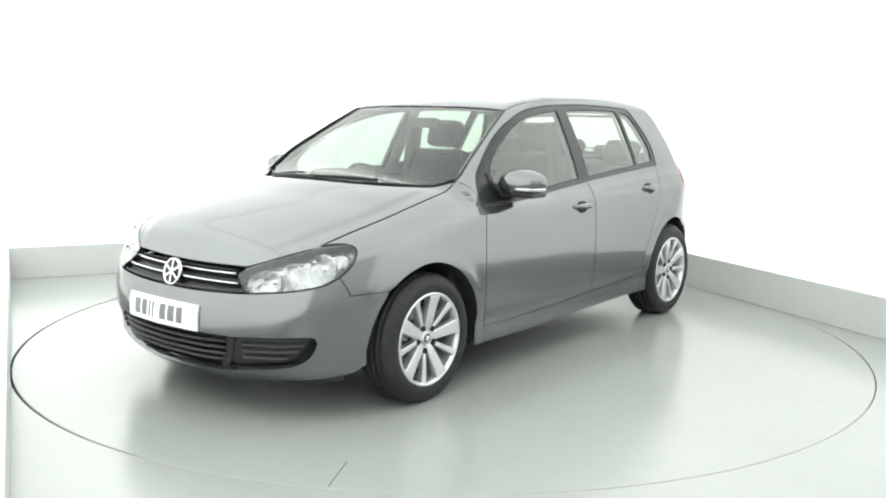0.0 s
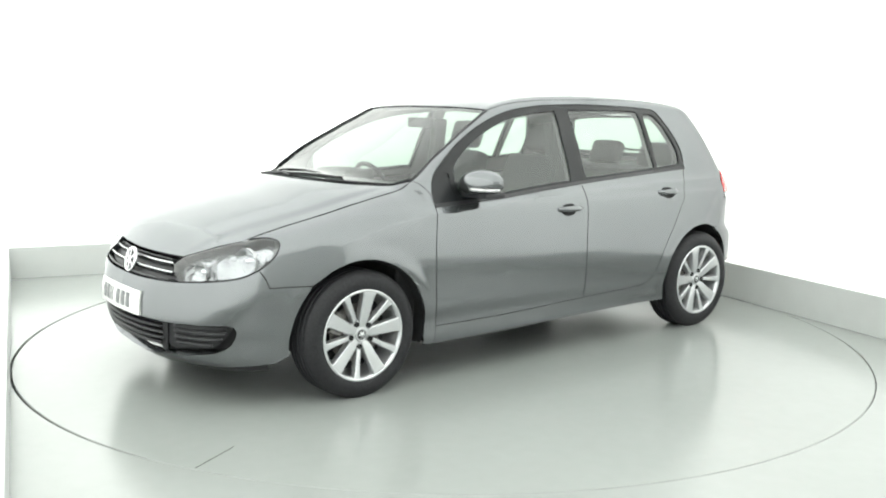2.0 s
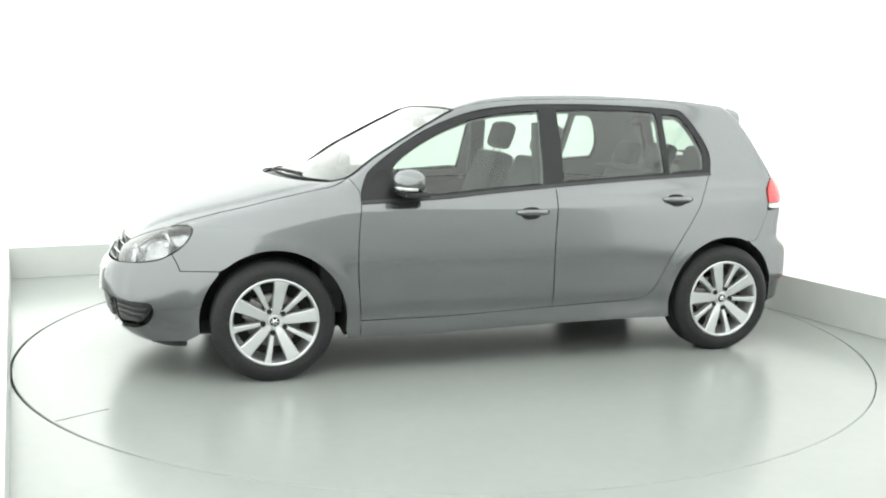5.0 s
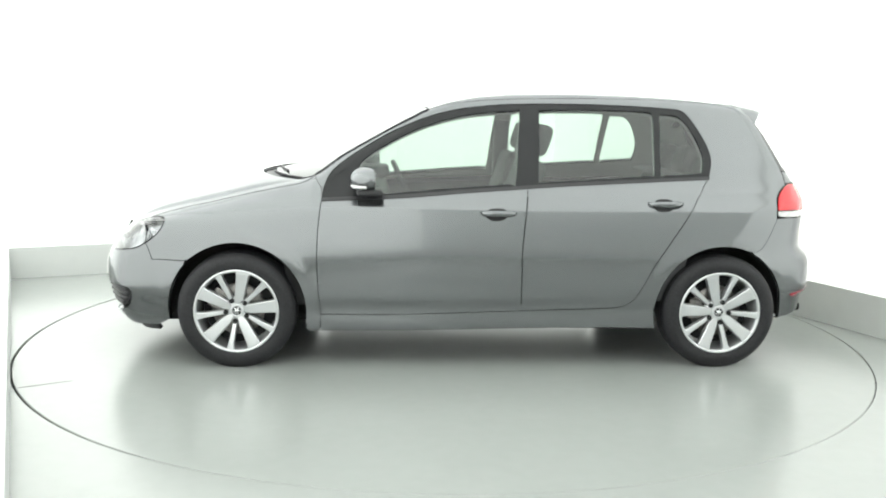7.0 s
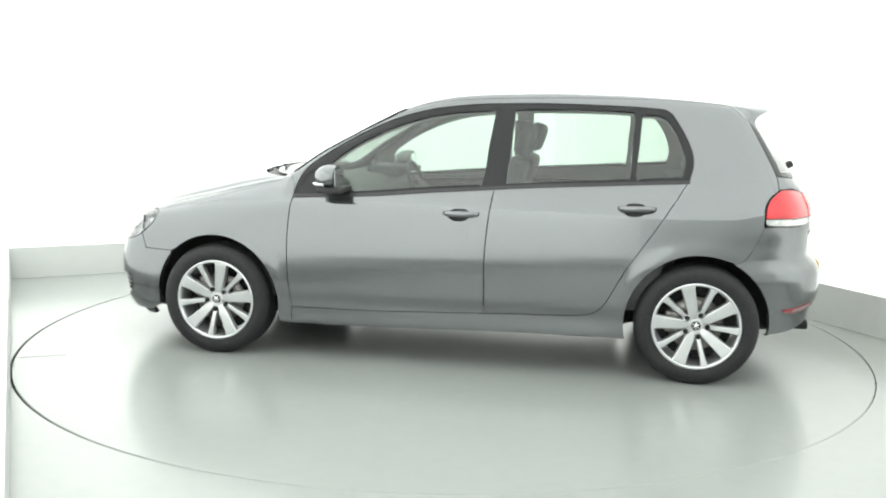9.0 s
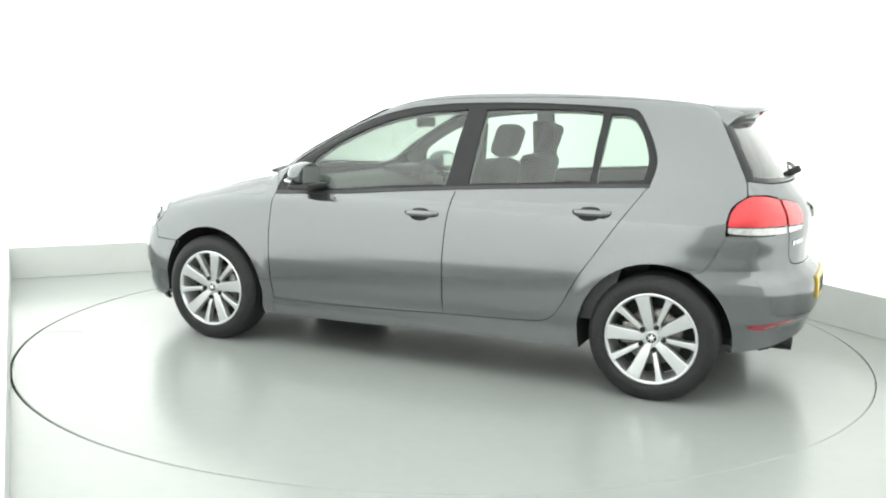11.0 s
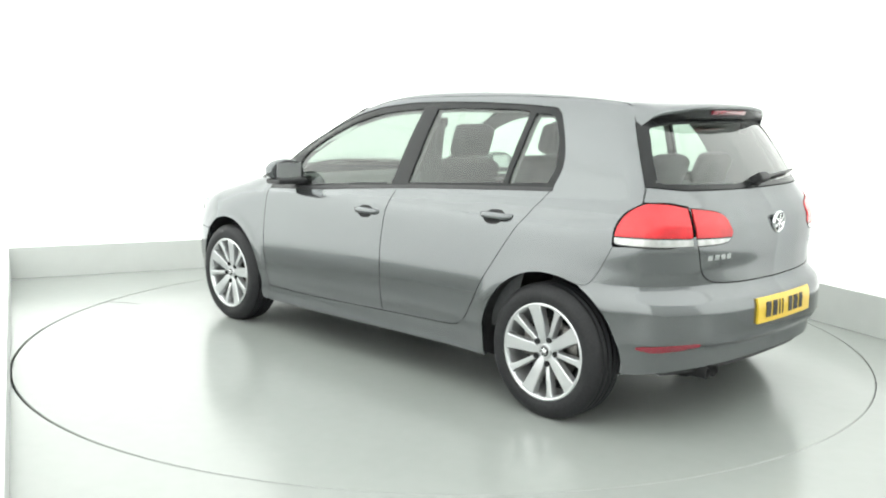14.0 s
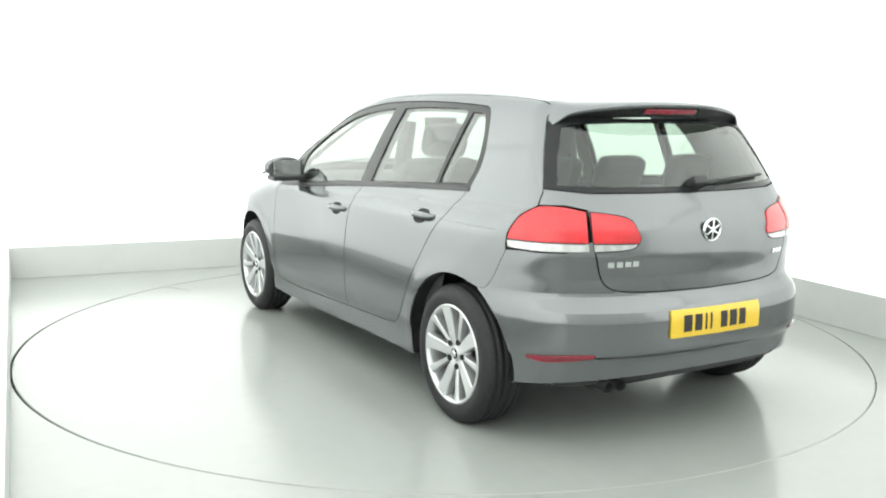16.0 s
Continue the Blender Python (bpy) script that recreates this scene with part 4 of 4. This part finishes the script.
def front_wipers():
    for pts in ([(1.20, -0.30), (1.165, -0.1), (1.12, 0.15), (1.07, 0.33)], [(1.15, 0.30), (1.06, 0.47), (0.97, 0.585)], [(1.20, 0.02), (1.13, -0.25), (1.04, -0.47), (0.96, -0.58)]):
        p = on("top", pts)
        n = normals(p)
        w = part("wiper", curve_tube([tuple(v) for v in smoothed(p + n * 0.001, 5)], 0.005), BLACK, CAR, "black windscreen wiper")
        part("blade", curve_tube([tuple(v) for v in smoothed(p - n * 0.002, 5)], 0.005), BLACK, w)


front_wipers()

for sgn in (1, -1):
    trim = on("top", smoothed(np.array(SCREEN_EDGE) * np.array([1.0, sgn]), 5))
    trim = trim + normals(trim) * 0.001
    part("screen_moulding", curve_tube([tuple(v) for v in trim], 0.006), BLACK, CAR, "black moulding beside the windscreen")


# ---- wheels ----
def wheel_parts(t):
    """A tyre on a ten-spoke alloy rim; the outer face looks along +y."""
    R, w = TYRE, 0.100
    prof = [(-w + 0.012, 0.208), (-w, 0.225), (-w - 0.004, 0.262), (-w + 0.010, 0.292), (-w + 0.028, R - 0.004)]
    for g in (-0.052, -0.018, 0.018, 0.052):
        prof += [(g - 0.007, R), (g - 0.005, R - 0.008), (g + 0.005, R - 0.008), (g + 0.007, R)]
    prof += [(w - 0.028, R - 0.004), (w - 0.010, 0.292), (w + 0.002, 0.270), (w + 0.004, 0.255), (w + 0.001, 0.232), (w - 0.005, 0.222), (w - 0.016, 0.212)]
    part("tyre", lathe(prof, 72, "y"), RUBBER, t, "black rubber tyre with worn tread")
    part("rim", lathe([(w - 0.004, 0.222), (w + 0.001, 0.217), (w - 0.003, 0.209), (w - 0.022, 0.203), (-0.02, 0.194), (-0.09, 0.195), (-0.092, 0.21)], 72, "y"), ALLOY, t, "silver ten-spoke alloy rim")
    for i in range(10):
        a = 2 * math.pi * i / 10
        wide = i % 2 == 0
        rows = []
        bm = bmesh.new()
        shape = ((0.032, 0.0150, 0.070), (0.050, 0.0185, 0.075), (0.070, 0.0235, 0.079), (0.125, 0.0275, 0.086), (0.168, 0.0305, 0.092), (0.193, 0.0330, 0.096), (0.204, 0.0385, 0.097), (0.213, 0.0460, 0.096)) if wide else \
                ((0.040, 0.0110, 0.066), (0.060, 0.0105, 0.070), (0.085, 0.0105, 0.077), (0.125, 0.0118, 0.084), (0.168, 0.0135, 0.090), (0.193, 0.0155, 0.094), (0.204, 0.0200, 0.0955), (0.213, 0.0280, 0.095))
        for r, half, y in shape:
            b = min(0.004, half * 0.25)
            rows.append([bm.verts.new(v) for v in ((r, y - 0.034, -half - 0.003), (r, y - b, -half), (r, y, -half + b), (r, y + 0.0006, 0), (r, y, half - b), (r, y - b, half), (r, y - 0.034, half + 0.003))])
        for p, q in zip(rows, rows[1:]):
            for k in range(6):
                bm.faces.new((p[k], p[k + 1], q[k + 1], q[k]))
        bmesh.ops.rotate(bm, cent=(0, 0, 0), matrix=Matrix.Rotation(a, 3, "Y"), verts=bm.verts)
        bmesh.ops.recalc_face_normals(bm, faces=bm.faces)
        for e in bm.edges:
            if len(e.link_faces) == 2 and e.calc_face_angle(0) > 0.5:
                e.smooth = False
        part("spoke", bm, ALLOY, t, "broad flat spoke" if wide else "narrow spoke")
    part("hub", lathe([(0.03, 0.072), (0.058, 0.071), (0.066, 0.066), (0.069, 0.046), (0.070, 0.036), (0.069, 0.031)], 40, "y"), ALLOY, t)
    part("hub_cap", lathe([(0.070, 0.034), (0.078, 0.033), (0.080, 0.028), (0.0785, 0.026), (0.0785, 0.0)], 36, "y"), ALLOY, t, "round hub cap with a plain dark badge")
    part("cap_badge", lathe([(0.0785, 0.024), (0.0805, 0.023), (0.081, 0.0)], 24, "y"), GLOSSBLACK, t)
    for a in (0, 60, -60):
        bm = bmesh.new()
        box(bm, -0.0028, 0.0028, 0.0805, 0.0830, -0.020, 0.020, m=pose(0, 0, 0, 0, a, 0))
        part("cap_bar", bm, CHROME, t)
    for i in range(5):
        a = 2 * math.pi * (i + 0.5) / 5
        bm = lathe([(0.050, 0.0135), (0.0780, 0.0130), (0.0790, 0.0115), (0.075, 0.0100), (0.075, 0.0)], 14, "y")
        bmesh.ops.translate(bm, verts=bm.verts, vec=(0.0580 * math.cos(a), 0, 0.0580 * math.sin(a)))
        part("wheel_bolt", bm, DARK, t, "dark recessed wheel bolt")
    part("brake_disc", lathe([(0.012, 0.06), (0.020, 0.07), (0.022, 0.138), (0.010, 0.14)], 48, "y"), STEEL, t, "bare steel brake disc")
    bm = bmesh.new()
    box(bm, 0.075, 0.155, -0.02, 0.040, -0.055, 0.055, 0.012)
    part("caliper", bm, STEEL, t)
    part("wheel_inside", lathe([(-0.02, 0.189), (-0.03, 0.0)], 40, "y"), DARK, t)


def wheels():
    for ax, y, name in ((AXLE, 0.785, "front_wheel"), (-AXLE, 0.782, "rear_wheel")):
        for s in (1, -1):
            hub = new(name)
            hub.parent = CAR
            hub.matrix_basis = pose(ax, s * y, TYRE - 0.006, 0, 0, 0 if s > 0 else 180) @ pose(0, 0, 0, 0, -28 if ax > 0 else -4, 0)
            if wheels.first is None:
                wheel_parts(hub)
                wheels.first = hub
            else:
                for o in wheels.first.children:
                    c = o.copy()
                    scene.collection.objects.link(c)
                    c.parent = hub
                    for o2 in o.children:
                        c2 = o2.copy()
                        scene.collection.objects.link(c2)
                        c2.parent = c
            tagged(hub, "alloy wheel with a black tyre")


wheels.first = None
wheels()


def underside():
    for ax in (AXLE, -AXLE):
        for s in (1, -1):
            bm = bmesh.new()
            rows = []
            for a in np.linspace(-8 if ax > 0 else -13, 195 if ax > 0 else 186, 32):
                c, d = math.cos(radians(a)), math.sin(radians(a))
                edge = on("side", [(ax + 0.364 * c, max(HUB + 0.364 * d, 0.2))])[0][1] - 0.012
                rows.append([bm.verts.new((ax + r * c, s * y, HUB + r * d)) for y, r in ((edge, 0.366), (0.62, 0.380), (0.54, 0.36), (0.53, 0.0))])
            for p, q in zip(rows, rows[1:]):
                for k in range(3):
                    bm.faces.new((p[k], p[k + 1], q[k + 1], q[k]))
            bmesh.ops.remove_doubles(bm, verts=bm.verts, dist=1e-5)
            bmesh.ops.recalc_face_normals(bm, faces=bm.faces)
            part("wheel_arch_liner", bm, DARK, CAR, "dark wheel arch liner")
    bm = bmesh.new()
    box(bm, -0.92, 0.92, -0.77, 0.77, 0.19, 0.24, 0.02)
    box(bm, 0.90, 1.95, -0.50, 0.50, 0.17, 0.26, 0.02)
    box(bm, -1.80, -0.90, -0.50, 0.50, 0.22, 0.30, 0.03)
    part("floor_pan", bm, DARK, CAR, "dark underbody")
    bm = bmesh.new()
    box(bm, -1.82, -1.55, -0.10, 0.44, 0.235, 0.32, 0.04)
    part("silencer", bm, DARK, CAR)
    for y in (0.43, 0.49):
        bm = lathe([(0.0, 0.026), (-0.16, 0.026), (-0.165, 0.024), (-0.16, 0.021), (-0.02, 0.021)], 20, "x")
        bmesh.ops.translate(bm, verts=bm.verts, vec=(-1.73, y, 0.262))
        part("exhaust_pipe", bm, DARK, CAR, "short dark exhaust pipe")
    bm = bmesh.new()
    box(bm, 0.93, 1.05, -0.80, 0.80, 0.32, 0.86, 0.02)
    part("bulkhead", bm, DARK, CAR)
    bm = bmesh.new()
    box(bm, -1.72, -0.9, -0.52, 0.52, 0.32, 0.36, 0.01)
    part("boot_floor", bm, DARK, CAR)


underside()


def door_mirror(right):
    s = -1 if right else 1
    # cap: a rounded shell, flat at the back
    bm = bmesh.new()
    bmesh.ops.create_uvsphere(bm, u_segments=32, v_segments=20, radius=1.0)
    for v in bm.verts:
        x, y, z = v.co
        x = max(x, -0.42)
        k = 1 - 0.22 * max(0, y) - 0.10 * max(0, -z)
        v.co = (x * 0.085 * (1 - 0.25 * max(0, y)) + 0.012 * (-y), np.sign(y) * abs(y) ** 0.85 * 0.118, np.sign(z) * abs(z) ** 0.85 * 0.072 * k + 0.008 * y)
    up = Matrix.Translation((0.606, s * 0.918, 1.000)) @ Matrix.Diagonal((1.08, s * 1.10, 1, 1))
    bmesh.ops.transform(bm, matrix=up, verts=bm.verts)
    bmesh.ops.recalc_face_normals(bm, faces=bm.faces)
    cap = part("door_mirror", bm, PAINT, CAR, "grey door mirror with a clear indicator strip")
    bm = bmesh.new()
    box(bm, -0.075, 0.05, -0.095, 0.085, -0.072, -0.040, 0.014, m=up)
    part("mirror_base", bm, BLACK, cap, "black lower shell", smooth=False)
    bm = bmesh.new()
    box(bm, -0.03, 0.035, -0.16, -0.06, -0.070, -0.030, 0.012, m=up)
    part("mirror_arm", bm, BLACK, cap, smooth=False)
    arcp = [(0.075 * math.cos(radians(a)) * 0.98 - 0.002, 0.105 * math.sin(radians(a)) + 0.01, -0.026) for a in range(-5, 92, 8)]
    part("indicator", curve_tube([tuple(up @ Vector((x + 0.004, y + 0.004, z))) for x, y, z in arcp], 0.009), CLEAR, cap, "clear indicator strip")
    bm = bmesh.new()
    box(bm, -0.0385, -0.0365, -0.080, 0.072, -0.038, 0.046, 0.001, m=up)
    part("mirror_glass", bm, CHROME, cap, smooth=False)


door_mirror(False)
door_mirror(True)


# ---- inside ----
def seat(name, x, y, z, width, back, tilt, label, rests=1):
    t = new(name)
    t.parent = CAR
    tagged(t, label)
    t.matrix_basis = pose(x, y, z)
    bm = bmesh.new()
    box(bm, -0.25, 0.26, -width / 2, width / 2, -0.10, 0.06, 0.05)
    part("cushion", bm, FABRIC, t)
    m = pose(-0.24, 0, 0.0, 0, -tilt, 0)
    bm = bmesh.new()
    box(bm, -0.11, 0.02, -width / 2 * 0.94, width / 2 * 0.94, 0.0, back, 0.05, m=m)
    part("backrest", bm, FABRIC, t)
    for k in range(rests):
        yy = (k - (rests - 1) / 2) * 0.44
        bm = bmesh.new()
        box(bm, -0.10, 0.0, yy - 0.13, yy + 0.13, back + 0.025, back + 0.205, 0.05, m=m)
        part("headrest", bm, FABRIC, t)
        for dy in (-0.05, 0.05):
            part("headrest_post", curve_tube([tuple(m @ Vector((-0.05, yy + dy, back - 0.03))), tuple(m @ Vector((-0.05, yy + dy, back + 0.08)))], 0.006), CHROME, t)
    return t


seat("front_seat", 0.17, 0.37, 0.47, 0.50, 0.67, 18, "dark grey cloth front seat with a headrest")
seat("front_seat", 0.17, -0.37, 0.47, 0.50, 0.67, 18, "dark grey cloth front seat with a headrest")
seat("rear_bench", -0.80, 0.0, 0.47, 1.18, 0.56, 22, "dark grey cloth rear bench with headrests", 3)


def cabin():
    bm = prism([(1.0, 0.93), (0.80, 0.965), (0.62, 0.955), (0.52, 0.90), (0.50, 0.80), (0.56, 0.62), (0.70, 0.45), (1.0, 0.40)], -0.70, 0.70, "y", 0.02)
    d = part("dashboard", bm, TRIM, CAR, "dark grey soft dashboard")
    bm = bmesh.new()
    box(bm, 0.50, 0.72, -0.55, -0.20, 0.93, 1.00, 0.03)
    part("instrument_hood", bm, TRIM, d)
    ring = []
    for i in range(33):
        a = 2 * math.pi * i / 32
        ring.append((0, 0.180 * math.cos(a), 0.180 * math.sin(a)))
    m = Matrix.Translation((0.40, -0.36, 0.86)) @ pose(0, 0, 0, 0, 24, 0)
    w = part("steering_wheel", curve_tube([tuple(m @ Vector(p)) for p in ring], 0.015), BLACK, CAR, "black steering wheel")
    bm = bmesh.new()
    box(bm, -0.02, 0.03, -0.07, 0.07, -0.06, 0.05, 0.015, m=m)
    box(bm, -0.008, 0.012, -0.175, 0.175, -0.022, 0.022, 0.004, m=m)
    box(bm, -0.008, 0.012, -0.02, 0.02, -0.175, 0.0, 0.004, m=m)
    part("wheel_boss", bm, BLACK, w, smooth=False)
    bm = bmesh.new()
    box(bm, -0.3, 0.6, -0.09, 0.09, 0.28, 0.52, 0.03)
    part("centre_console", bm, TRIM, CAR, smooth=False)
    bm = bmesh.new()
    box(bm, -1.70, -1.16, -0.56, 0.56, 0.985, 1.005, 0.008)
    part("parcel_shelf", bm, SHELF, CAR, "grey parcel shelf", smooth=False)
    bm = bmesh.new()
    box(bm, 0.30, 0.33, -0.11, 0.11, 1.255, 1.315, 0.012)
    part("rear_view_mirror", bm, BLACK, CAR, smooth=False)
    for s in (1, -1):
        bm = bmesh.new()
        box(bm, -0.30, -0.20, s * 0.60 - 0.03, s * 0.60 + 0.03, 0.5, 1.30, 0.015)
        bmesh.ops.transform(bm, matrix=Matrix.Translation((0, s * 0.12, 0)) @ Matrix(((1, 0, 0, 0), (0, 1, -s * 0.14, 0), (0, 0, 1, 0), (0, 0, 0, 1))), verts=bm.verts)
        part("middle_pillar", bm, TRIM, CAR, smooth=False)


cabin()


# ---- what moves: the turntable turns and carries the car ----
def motions():
    offset = Vector((-0.149, -0.052, 0))
    headings = ((0.0, 231.4), (0.5, 228.9), (1.0, 225.55), (1.5, 222.05), (2.0, 218.45), (2.5, 214.95), (3.0, 211.45), (3.5, 207.9), (4.0, 204.35),
                (4.5, 200.9), (5.0, 197.45), (5.5, 194.0), (6.0, 190.5), (6.5, 187.0), (7.0, 183.5), (7.5, 180.0), (8.0, 176.6), (8.5, 173.25), (9.0, 169.85),
                (9.5, 166.45), (10.0, 163.0), (10.5, 159.55), (11.0, 156.1), (11.5, 152.6), (12.0, 149.1), (12.5, 145.65), (13.0, 142.15), (13.5, 138.65),
                (14.0, 135.15), (14.5, 131.65), (15.0, 128.1), (15.5, 124.55), (16.0, 121.0))
    walk(TABLE, [(t, pose(0, 0, 0, 0, 0, a)) for t, a in headings])
    walk(CAR, [(t, pose(0, 0, 0, 0, 0, a) @ Matrix.Translation(offset)) for t, a in headings])


motions()
